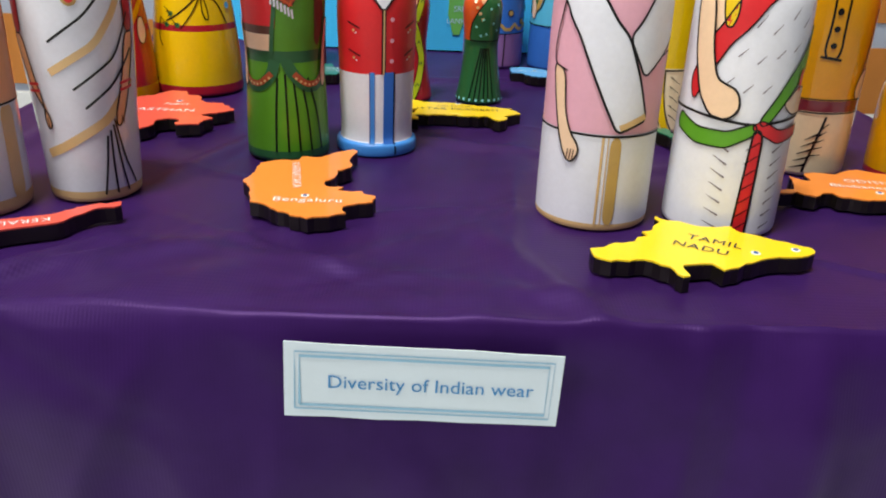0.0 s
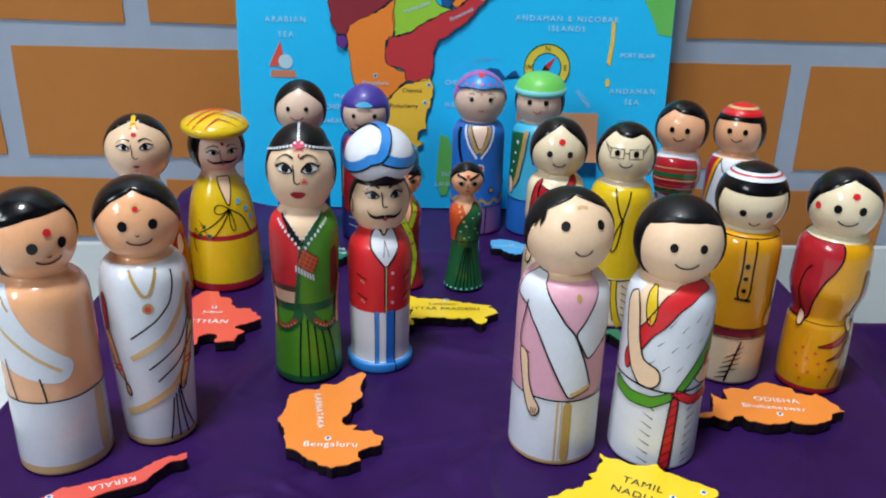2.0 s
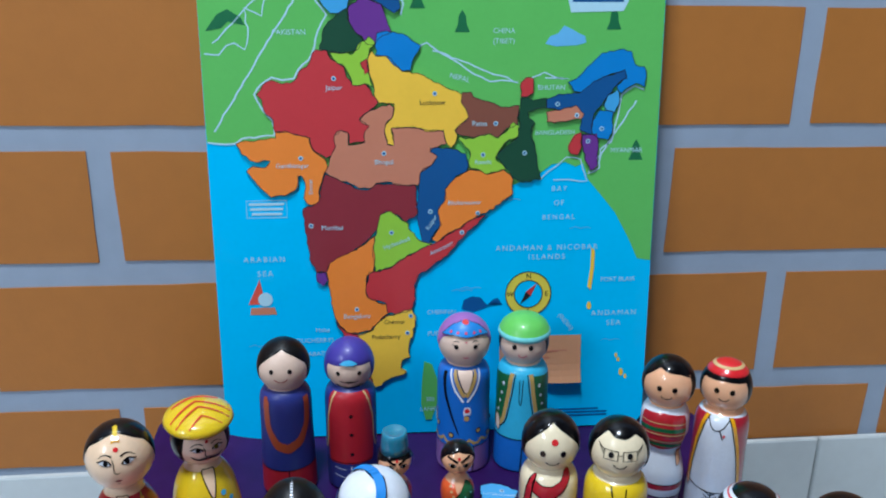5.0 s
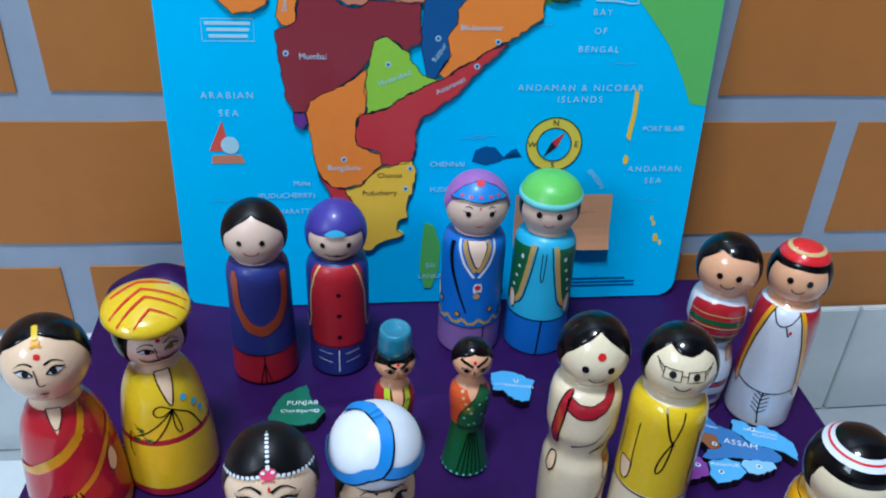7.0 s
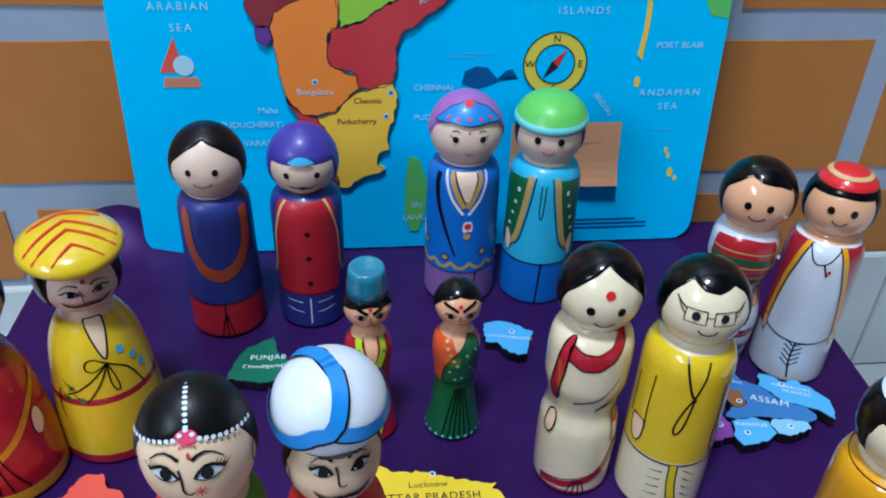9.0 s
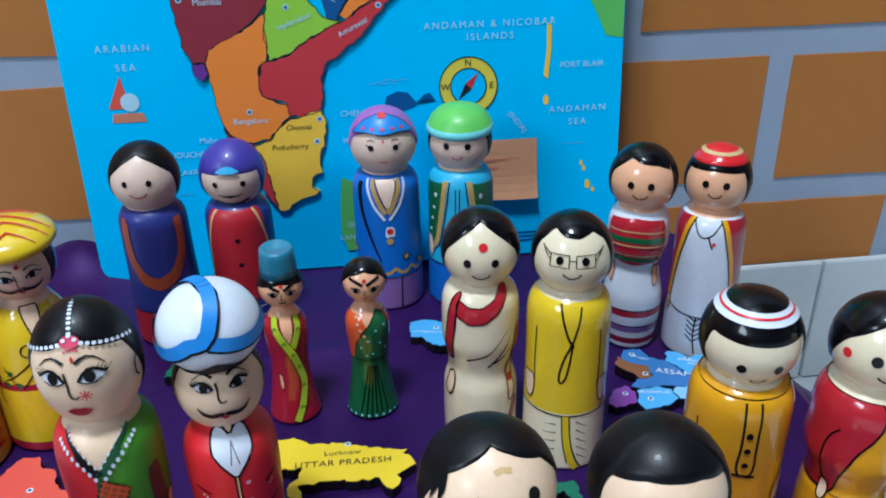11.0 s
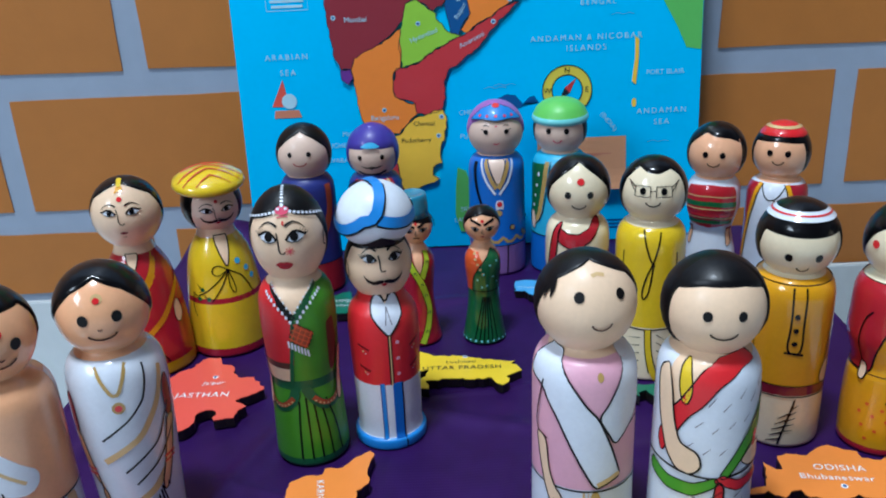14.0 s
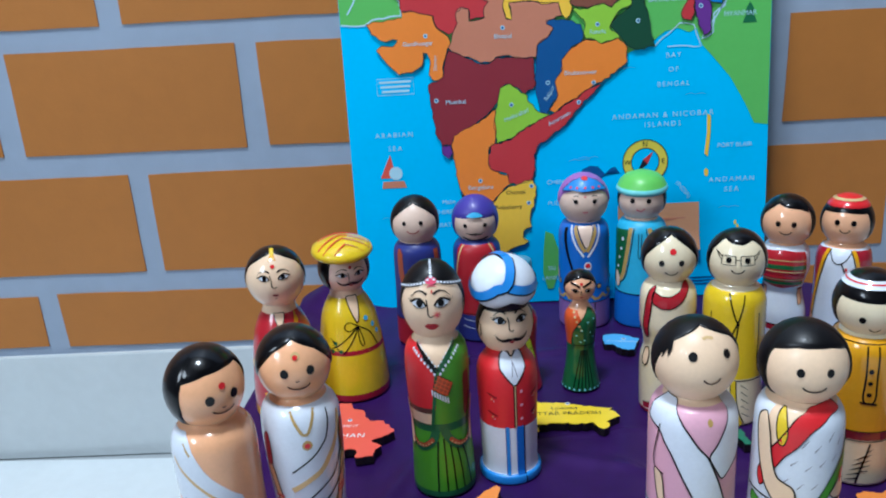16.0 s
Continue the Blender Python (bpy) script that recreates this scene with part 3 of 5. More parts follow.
    for x0, x1, y in ((95, 142, 16.5), (95, 150, 13.5), (88, 150, 10.5)):
        part("text_bar", slab_bm([(x0, y - 0.7), (x1, y - 0.7), (x1, y + 0.7), (x0, y + 0.7)], 0.0, 0.0003), ink("navy"), board, "unreadable line of small print")
    for x, y in ((130, 112), (161, 50), (156, 66), (158, 62), (165, 46)):
        part("island", slab_bm(ring_points(x, y, 2.0 if y > 100 or y == 50 else 1.2, 8, 1.8), 0.0, 0.0004), ink("yellow"), board, "small yellow printed island")
    for x, y in ((20, 128), (28, 130), (150, 80), (-150, 84), (60, 205), (120, 180), (-120, 60)):
        part("wave_line", ribbon_bm([(x - 9, y), (x - 4, y + 1.5), (x, y), (x + 5, y + 1.2), (x + 9, y)], 0.6, 0.0003), ink("cloud"), board, "pale printed wave line")
    # the curling paper note
    note = bmesh.new()
    prev = None
    for k in range(9):
        u = k / 8
        lift = 0.0006 + 0.0024 * max(0, u - 0.55) ** 2 * 6
        row = [note.verts.new((x * 0.001, (86 - 42 * u) * 0.001, lift + (0.003 * u if x > 100 else 0))) for x in (53, 80, 105, 120, 124)]
        if prev:
            for a, b, c, d in zip(prev, prev[1:], row[1:], row):
                note.faces.new((a, d, c, b))
        prev = row
    n_ob = part("paper_note", note, ink("peach"), board, "peach paper note curling off the board")
    for y in (72, 66, 60):
        part("text_bar", slab_bm([(70, y - 1), (112, y - 1), (112, y + 1), (70, y + 1)], 0.0012, 0.0016), ink("clay"), n_ob, "unreadable line on the note")
    return board


build_map_board()


# ---- loose map pieces on the cloth ----
SAWN = {
    "odisha": "-47,-15 -43,-12 -35,-10 -32,-3 -30,8 -26,2 -23,2 -22,12 -17,14 -8,12 -2,17 5,20 11,16 17,14 17,9 25,7 28,9 32,1 36,-8 29,-10 25,-16 16,-20 9,-20 4,-17 -4,-20 -11,-20 -18,-18 -20,-13 -25,-14 -29,-18 -33,-16 -35,-13 -41,-15",
    "assam": "-25,27 -16,27 -13,18 -5,14 2,2 14,-3 17,-9 13,-13 -1,-11 -13,-8 -24,-10 -31,-7 -26,-1 -17,0 -16,10 -26,14 -29,20",
    "arunachal": "-1,23 5,21 8,16 16,17 23,11 29,1 26,-12 20,-5 14,-2.5 3,2 0,9 -5,14",
    "meghalaya": "-31,21 -26,14.5 -16,10 -17,0 -23,-2 -28,6 -34,14",
    "manipur": "-29,-11 -19,-8.5 -10,-12 -9,-20 -16,-25 -29,-27 -31,-22",
    "nagaland": "-8,-11 2,-11 10,-13.5 10,-18 -3,-22 -8,-20 -10,-14",
    "mizoram": "-42,-10 -34,-6 -30,-12 -32,-21 -44,-24 -47,-20",
    "tamil": "-38.8,-4.5 -34.1,-3.5 -29.4,0.8 -22.3,2.4 -20.6,6.3 -16.3,8.1 -17.7,11.7 -13.6,13.6 -11.4,18.9 -9.6,20.7 -9.2,27.6 -5.8,23.5 -1.5,22.9 3.6,18.9 8.7,18.4 16.2,19.6 17.8,13.9 25.7,9.2 33.4,4.5 38.2,1.7 37.9,-2.8 32.6,-6 22.1,-7.6 15.1,-11.2 7.6,-16.4 2,-19.1 -0.4,-14.1 -6.4,-15 -10.6,-15.9 -10.4,-24 -12.7,-24.8 -15.1,-17.5 -19.6,-13.6 -25.1,-12.7 -33.5,-14.5 -38.5,-11",
    "karnataka": "-24.4,19.4 -18.6,23.9 -9.1,25.6 -8.6,29.9 -0.2,30.4 5.8,38.5 12.2,43.4 14.5,41.3 12.8,31.3 13.9,17.9 8.7,12.6 8.8,3.9 5.6,-0.9 6.9,-7.2 13.7,-7.7 11.4,-11.3 17.4,-12.7 21.1,-11.6 22.5,-15 26.7,-16.5 26.4,-23.2 21.1,-25.1 15.6,-29.5 17.5,-35.6 12.1,-39 4.5,-41.7 -7.2,-35.5 -13.5,-28.7 -19.1,-26.6 -21.1,-15 -26.7,-2 -24.8,5.6 -24.4,12.4",
    "kerala": "-28.5,-15.4 -20.8,-7.3 -12.1,-4.2 7.1,4.2 16.8,14.4 26.2,18.9 27.5,15 20.6,11.7 16.6,4.7 13.8,-1.9 7.4,-5.8 3.4,-7.8 -1.4,-10.3 -4.3,-12.5 -7,-15.2 -13.4,-17.7 -19.1,-17 -26,-19",
}


def loose_piece(outlines, place, turn, size, words, dots, label, text_turn=0.0):
    """Wooden jigsaw pieces: outlines are (state, top colour); size scales the outline; words and dots lie in its own mm."""
    base = new("jigsaw_piece")
    pts0 = points(STATES[outlines[0][0]])
    mx, my = (min(p[0] for p in pts0) + max(p[0] for p in pts0)) / 2, (min(p[1] for p in pts0) + max(p[1] for p in pts0)) / 2
    base.matrix_world = pose(place[0], place[1], 0.0012, 0, 0, turn)
    for name, colour in outlines:
        pts = points(SAWN[name]) if name in SAWN else [((x - mx) * size[0], (y - my) * size[1]) for x, y in points(STATES[name])]
        pts = ragged(pts, 2.2, 0.75 if name in SAWN else 1.0, random.Random(name + "loose"))
        wood = part("wooden_body", slab_bm(pts, 0.0, 0.0052), ink("wood"), base, "charred black sawn edge")
        part("printed_top", slab_bm(pts, 0.0052, 0.0058), ink(colour), wood, "glossy printed top")
    for s, x, y, h, colour, tt in words:
        lettering(s, h * 0.001, pose(x * 0.001, y * 0.001, 0.0061, 0, 0, tt), ink(colour), base, 1.1)
    for x, y in dots:
        d = part("city_dot", slab_bm(ring_points(x, y, 1.6, 12), 0.0057, 0.0060), ink("white"), base)
        part("dot_centre", slab_bm(ring_points(x, y, 0.9, 10), 0.0059, 0.0062), ink("navy"), d)
    return tagged(base, label, "jigsaw piece", group="loose map pieces")


loose_piece([("kerala", "coral")], (-0.140, 0.263), 0, (1, 1), [("KERALA", 0, -4.5, 5.2, "white", 203)], [(-24, -14)], "long narrow coral wooden map piece lying on purple cloth")
loose_piece([("karnataka", "piece_orange")], (-0.049, 0.313), 0, (1, 1), [("KARNATAKA", -7, 5, 5.0, "white", -80), ("Bengaluru", 2, -24, 6.0, "white", 0)], [(0.3, -19)], "orange wooden map piece with a notched side")
loose_piece([("tamil", "piece_yellow")], (0.092, 0.257), 0, (1, 1), [("TAMIL", 5.5, 4, 6.2, "black", -27), ("NADU", -1, -2, 6.2, "black", -27)], [(17, -4.6), (32, -0.9)], "bright yellow wooden map piece with sawn points")
loose_piece([("odisha", "piece_orange")], (0.184, 0.331), 0, (1, 1), [("ODISHA", 3, 1.5, 6.0, "white", -7), ("Bhubaneswar", -1, -5.5, 5.6, "white", -7)], [(0, -11.5)], "flat orange wooden map piece before two dolls")
loose_piece([("rajasthan", "coral")], (-0.148, 0.418), 0, (0.92, 0.95), [("RAJASTHAN", 4, -4, 7, "white", 0), ("Jaipur", 12, 9, 5, "white", 0)], [(11, 16)], "large coral red wooden map piece with ragged edge")
loose_piece([("uttar", "piece_yellow")], (0.008, 0.438), 4, (0.92, 0.62), [("UTTAR PRADESH", 2, -2, 5.7, "black", -4), ("Lucknow", 2, 5, 4.6, "black", -4)], [(5, 11)], "yellow wooden map piece before two small dolls")
loose_piece([("punjab", "piece_green")], (-0.075, 0.533), 0, (1.05, 1.1), [("PUNJAB", 3, 1, 5.2, "white", 0), ("Chandigarh", 0, -6, 4, "white", 0)], [(12, -6)], "small dark green wooden map piece")
loose_piece([("uttarakhand", "piece_sky")], (0.063, 0.545), 0, (0.82, 0.95), [("UTTARAKHAND", 0, 0, 3.2, "white", -10)], [(2, 5)], "small pale blue wooden map piece")
loose_piece([("assam", "piece_blue"), ("arunachal", "piece_sky"), ("meghalaya", "piece_brown"), ("manipur", "piece_sky"), ("nagaland", "piece_pale"), ("mizoram", "piece_violet")],
            (0.197, 0.486), 0, (1, 1), [("ASSAM", -4, 2, 6.2, "white", -20), ("ARUNACHAL", 12, 11, 3.2, "white", -20), ("PRADESH", 13, 7, 3.2, "white", -20), ("MANIPUR", -20, -14, 3.6, "white", -8), ("Dispur", -18, 18, 3.4, "white", -28)],
            [(-22, 22), (-20, 3), (8, 14), (-24, -19), (0, -16), (-36, -13)], "cluster of joined blue wooden map pieces")
loose_piece([("bengal", "piece_green")], (0.098, 0.408), -80, (0.8, 0.62), [], [], "dark teal wooden map piece behind two dolls")

# ---- the paper caption on the front of the cloth ----
caption = new("caption_card")
caption.matrix_world = pose(-0.001, 0.2030, -0.0170, 90, 1.6, 0.5)
tagged(caption, "white paper caption with a double blue border", "sign")
card = ragged([(-40.5, -12.6), (40, -12), (40, 12), (-40.5, 12.6)], 12, 0.25, random.Random(2))
part("paper", slab_bm(card, -0.0002, 0.0002), material("card_paper", "c6d8e2", rough=0.6, grain=0.03, scale=20, bump=0.08), caption)
line_ink = material("pale_blue_ink", "7fb2cc", rough=0.6)
for k, w in ((2.6, 0.5), (4.0, 0.9)):
    e = [(k - 40, k - 12.2), (40 - k, k - 12.2), (40 - k, 12.2 - k), (k - 40, 12.2 - k)]
    part("border_line", ribbon_bm(e + e[:1], w, 0.0004), line_ink, caption)
lettering("Diversity of Indian wear", 0.0062, pose(0.002, -0.0002, 0.0005), material("blue_ink", "1f80b8", rough=0.6), caption)


# ---- peg dolls ----
RISE = 4.0
BELL = [(0, 24.5), (0.6, 25.4), (2, 25.7), (20, 25), (38, 23.4), (54, 21.2), (64, 19), (72, 15.5), (78, 12), (84, 11)]


def eased(pts, closed, reach=3.0):
    """Corners taken off twice, as a brush rounds them."""
    for _ in range(2):
        n, out = len(pts), []
        for i, p in enumerate(pts):
            if not closed and i in (0, n - 1):
                out.append(p)
                continue
            for q in (pts[i - 1], pts[(i + 1) % n]):
                d = math.dist(p, q)
                u = min(0.3, reach / d) if d > 1e-6 else 0
                out.append((p[0] + (q[0] - p[0]) * u, p[1] + (q[1] - p[1]) * u))
        pts, reach = out, reach * 0.4
    return pts


class Doll:
    """A turned wooden peg doll as one mesh, painted by hand. Millimetres; a = degrees round from the front (+ to the doll's left),
    h = height on the body, or latitude on the head."""

    def __init__(self, gloss, body, bands, head, skin):
        self.gloss, self.verts, self.faces, self.slots, self.cols = gloss, [], [], [], []
        self.zc, self.rx, self.rz = head
        self.body = body
        self.low, self.rise = (body[-1][0] - 9) * 0.84, (RISE if body[-1][0] > 84.5 and body[0][0] == 0 and len(body) > 7 and body is not BELL else 0.0)
        bands = [(self.lifted(z), col) for z, col in bands]
        zmax = body[-1][0]
        steps = sorted(set([z for z, _ in body] + [b[0] for b in bands] + [zmax * k / 90 for k in range(91)]))
        zs = [z for z in steps if 0 <= z <= zmax]
        n = 56
        rings = [[(self.radius(z) * math.sin(2 * math.pi * i / n), -self.radius(z) * math.cos(2 * math.pi * i / n), z) for i in range(n)] for z in zs]

        def colour_at(z):
            c = bands[0][1]
            for z0, col in bands:
                if z >= z0 - 1e-6:
                    c = col
            return c
        self.grid(rings, [colour_at((a + b) / 2) for a, b in zip(zs, zs[1:])], True)
        start = len(self.verts)
        self.verts += rings[0]
        self.faces.append(tuple(range(start + n - 1, start - 1, -1)))
        self.slots.append(self.slot(bands[0][1]))
        lats = [-90 + 5 * k for k in range(37)]
        self.grid([[self.on("h", 360 * i / n, la, 0) for i in range(n)] for la in lats], [skin] * 36, True)

    def lifted(self, h):
        """Heights near the neck move up with the raised shoulders."""
        return h + self.rise * min(1.0, max(0.0, (h - self.low) / (0.13 * self.low)))

    def slot(self, colour):
        if colour not in self.cols:
            self.cols.append(colour)
        return self.cols.index(colour)

    def radius(self, z):
        b = self.body
        z = min(max(z, b[0][0]), b[-1][0])
        for (z0, r0), (z1, r1), i in zip(b, b[1:], range(len(b))):
            if z <= z1:
                m0 = (r1 - b[i - 1][1]) / (z1 - b[i - 1][0]) if i > 0 else (r1 - r0) / (z1 - z0)
                m1 = (b[i + 2][1] - r0) / (b[i + 2][0] - z0) if i + 2 < len(b) else (r1 - r0) / (z1 - z0)
                d, u = z1 - z0, (z - z0) / (z1 - z0)
                return (2 * u ** 3 - 3 * u * u + 1) * r0 + (u ** 3 - 2 * u * u + u) * d * m0 + (3 * u * u - 2 * u ** 3) * r1 + (u ** 3 - u * u) * d * m1
        return b[-1][1]

    def on(self, surf, a, h, off):
        a = radians(a)
        if surf == "h":
            la = radians(h)
            r = (self.rx + off) * math.cos(la)
            return (r * math.sin(a), -r * math.cos(a), self.zc + (self.rz + off) * math.sin(la))
        h = self.lifted(h)
        r = self.radius(h) + off
        return (r * math.sin(a), -r * math.cos(a), h)

    def grid(self, rings, colours, closed):
        start, n = len(self.verts), len(rings[0])
        for ring in rings:
            self.verts += ring
        for k in range(len(rings) - 1):
            s = self.slot(colours[k])
            for i in range(n if closed else n - 1):
                j = (i + 1) % n
                self.faces.append((start + k * n + i, start + k * n + j, start + (k + 1) * n + j, start + (k + 1) * n + i))
                self.slots.append(s)

    def fill(self, surf, pts, colour, layer=1, outline=None, width=0.7):
        """A painted patch with a straight-sided or curved outline, laid on the surface."""
        if isinstance(pts, str):
            pts = points(pts)
        if len(pts) > 3:
            pts = eased(list(pts), True, 2.6 if surf == "b" else 1.6)
        bm = bmesh.new()
        area = sum(p[0] * q[1] - q[0] * p[1] for p, q in zip(pts, pts[1:] + pts[:1]))
        bm.faces.new([bm.verts.new((x, y, 0)) for x, y in (pts if area > 0 else pts[::-1])])
        bm.normal_update()
        bmesh.ops.triangulate(bm, faces=bm.faces[:], ngon_method="EAR_CLIP")
        xs, ys = [p[0] for p in pts], [p[1] for p in pts]
        sx, sy = 7.0, (1.6 if surf == "b" else 6.0)
        for axis, lo, hi, st in ((0, min(xs), max(xs), sx), (1, min(ys), max(ys), sy)):
            k = math.floor(lo / st) + 1
            while k * st < hi:
                co, no = [0, 0, 0], [0, 0, 0]
                co[axis], no[axis] = k * st, 1
                bmesh.ops.bisect_plane(bm, geom=bm.verts[:] + bm.edges[:] + bm.faces[:], plane_co=co, plane_no=no)
                k += 1
        start = len(self.verts)
        bm.verts.index_update()
        self.verts += [self.on(surf, v.co.x, v.co.y, 0.12 * layer + 0.05) for v in bm.verts]
        s = self.slot(colour)
        for f in bm.faces:
            self.faces.append(tuple(start + v.index for v in f.verts))
            self.slots.append(s)
        bm.free()
        if outline:
            self.line(surf, pts + pts[:1], width, outline, layer + 1)

    def line(self, surf, pts, width, colour, layer=2, taper=False):
        if isinstance(pts, str):
            pts = points(pts)
        if surf == "b" and 2 < len(pts) < 30:
            pts = eased(list(pts), False, 4.0)
        dense = []
        for p, q in zip(pts, pts[1:]):
            n = max(1, int(max(abs(p[0] - q[0]) / 6, abs(p[1] - q[1]) / (1.6 if surf == "b" else 6))))
            dense += [(p[0] + (q[0] - p[0]) * k / n, p[1] + (q[1] - p[1]) * k / n) for k in range(n)]
        dense.append(pts[-1])
        P = [Vector(self.on(surf, x, y, 0.12 * layer + 0.05)) for x, y in dense]
        rows = []
        for i, p in enumerate(P):
            d = (P[min(i + 1, len(P) - 1)] - P[max(i - 1, 0)])
            c = Vector((0, 0, self.zc)) if surf == "h" else Vector((0, 0, p.z))
            side = d.cross(p - c)
            side = side.normalized() if side.length > 1e-6 else Vector((1, 0, 0))
            w = width / 2 * (1 - 0.75 * i / max(1, len(P) - 1) if taper else 1)
            rows.append([tuple(p - side * w), tuple(p + side * w)])
        self.grid(rows, [colour] * (len(rows) - 1), False)

    def dot(self, surf, a, h, r, colour, layer=2, squash=1.0):
        """A round dab, r in mm."""
        R = (self.rx * math.cos(radians(h)) if surf == "h" else self.radius(h))
        ky = 1.0 if surf == "b" else math.degrees(1 / self.rz)
        ring = [(a + math.degrees(r / R) * math.cos(t * math.pi / 7), h + squash * ky * r * math.sin(t * math.pi / 7)) for t in range(14)]
        start = len(self.verts)
        self.verts += [self.on(surf, x, y, 0.12 * layer + 0.05) for x, y in ring]
        self.faces.append(tuple(range(start, start + 14)))
        self.slots.append(self.slot(colour))

    def hair(self, low, colour="black", thick=0.55, upto=90):
        """A cap of paint on the head above the latitude low(a), from a table of (a, latitude)."""
        table = [(-180 - (180 - b[0]), b[1]) for b in low if b[0] > 0][-1:] + list(low) + [(360 + b[0], b[1]) for b in low if b[0] <= 0][:1]
        cols = []
        for i in range(73):
            a = -180 + 5 * i
            la = table[-1][1]
            for p, q in zip(table, table[1:]):
                if p[0] <= a <= q[0]:
                    la = p[1] + (q[1] - p[1]) * (a - p[0]) / max(1e-6, q[0] - p[0])
                    break
            cols.append((a, la))
        rows = []
        for k in range(13):
            u = k / 12
            rows.append([self.on("h", a, la + (upto - la) * u, 0.05 + thick * min(1, u * 12 + (0.15 if k else 0))) for a, la in cols])
        self.grid(rows, [colour] * 12, False)

    def lathe(self, prof, colours, tilt=0.0, shift=(0, 0)):
        """Another turned piece on the same axis: hats and turbans. prof: (z, r)."""
        n = 56
        tm = Matrix.Translation((shift[0], shift[1], prof[0][0])) @ Matrix.Rotation(radians(tilt), 4, "X") @ Matrix.Translation((0, 0, -prof[0][0]))
        rings = [[tuple(tm @ Vector((r * math.sin(2 * math.pi * i / n), -r * math.cos(2 * math.pi * i / n), z))) for i in range(n)] for z, r in prof]
        self.grid(rings, colours if isinstance(colours, list) else [colours] * (len(prof) - 1), True)

    # faces of dots and short strokes
    def simple_face(self, eye=(15, 0), r=1.6, mouth=-22, wide=14, bindi=None, colour="black", c=0, lip="black"):
        for k in (-1, 1):
            self.dot("h", c + k * eye[0], eye[1], r, colour, 3, 1.12)
        self.line("h", [(c - wide, mouth + 6), (c - wide * 0.85, mouth + 3.2), (c - wide * 0.5, mouth + 0.4), (c, mouth - 0.8), (c + wide * 0.5, mouth + 0.4), (c + wide * 0.85, mouth + 3.2), (c + wide, mouth + 6.5)], 0.75, lip, 3)
        if bindi is not None:
            self.dot("h", bindi[0], bindi[1], bindi[2], "red", 3)

    def drawn_face(self, eye=(20, 8), moustache=None, lips=None, lash=3, heavy=1.0, size=1.0, c=0):
        """Almond eyes with iris and lashes, arched brows and a nose in one stroke; moustache and lips by latitude."""
        e1 = eye[1]
        for k in (-1, 1):
            e = c + eye[0] * k

            def at(u, v):
                return (e + k * u * size, e1 + v * size)
            almond = [at(-12.5, -3), at(-8, 2), at(-2, 5.6), at(4, 5.8), at(10, 3.4), at(15, 0.8), at(10, -3), at(3, -5.6), at(-5, -5.4)]
            self.fill("h", almond, "white", 2)
            self.line("h", almond[6:] + almond[:1], 0.4 * heavy, "black", 3)
            self.line("h", almond[:6] + [at(17, 2.6)], 0.95 * heavy, "black", 4)
            self.dot("h", e - k, e1 + 0.2, 1.7 * size, "black", 5, 1.15)
            self.line("h", [at(-13, 11.5), at(-7, 14.5), at(0, 16), at(8, 14), at(17, 7.5)], 1.05 * heavy, "black", 3, True)
            for n in range(lash):
                self.line("h", [at(7 + 3 * n, 4.6 - 1.2 * n), at(11 + 4 * n, 8.6 - 1.2 * n)], 0.4, "black", 4, True)
        self.line("h", [(c - 7, e1 + 5), (c - 5, e1 - 4), (c - 5, e1 - 14), (c - 3, e1 - 18), (c + 1, e1 - 19), (c + 4, e1 - 17)], 0.6 * heavy, "black", 3)
        if moustache is not None:
            m = moustache
            for k in (-1, 1):
                self.fill("h", [(c, m + 2.2), (c + k * 7, m + 3), (c + k * 17, m + 0.5), (c + k * 26, m + 3), (c + k * 35, m + 11), (c + k * 29, m), (c + k * 19, m - 5), (c + k * 8, m - 4), (c, m - 1.6)], "black", 4)
            self.fill("h", [(c - 6, m - 3), (c + 6, m - 3), (c + 3, m - 8), (c - 3, m - 8)], "crimson", 3)
        if lips is not None:
            m = lips
            self.fill("h", [(c - 15, m + 1.5), (c - 5, m + 5.5), (c, m + 4), (c + 5, m + 5.5), (c + 15, m + 1.5), (c + 6, m - 5), (c - 6, m - 5)], "crimson", 3)
            self.line("h", [(c - 10, m + 0.8), (c, m + 0.2), (c + 10, m + 0.8)], 0.35, "maroon", 5)

    def place(self, x, y, turn, label):
        mats = [paint(c, self.gloss) for c in self.cols]
        verts = [(a * 0.001, b * 0.001, c * 0.001) for a, b, c in self.verts]
        me = mesh_of("peg_doll", verts, self.faces, mats, self.slots, True)
        ob = new("peg_doll", me)
        ob.matrix_world = pose(x, y, 0.0007, 0, 0, turn)
        return tagged(ob, label, "doll", group="painted peg dolls")


def peg(r0, r1, zn, rn, mid=None):
    """A peg's body: base radius, shoulder radius, neck height and radius."""
    prof = [(0, r0 - 1.2), (0.6, r0 - 0.4), (2.0, r0)]
    low, zn = zn, zn + RISE
    prof += mid if mid else [(low * 0.35, r0 + (r1 - r0) * 0.4), (low * 0.62, r0 + (r1 - r0) * 0.85)]
    return prof + [(low * 0.80, r1), (zn * 0.885, r1 * 0.985), (zn * 0.935, r1 * 0.93), (zn * 0.972, r1 * 0.82), (zn + 0.5, rn * 1.02), (zn + 5, rn * 0.92)]


BOB = [(-180, -60), (-78, -55), (-70, -20), (-66, 30), (-30, 40), (0, 41), (30, 40), (66, 30), (70, -20), (78, -55), (180, -60)]


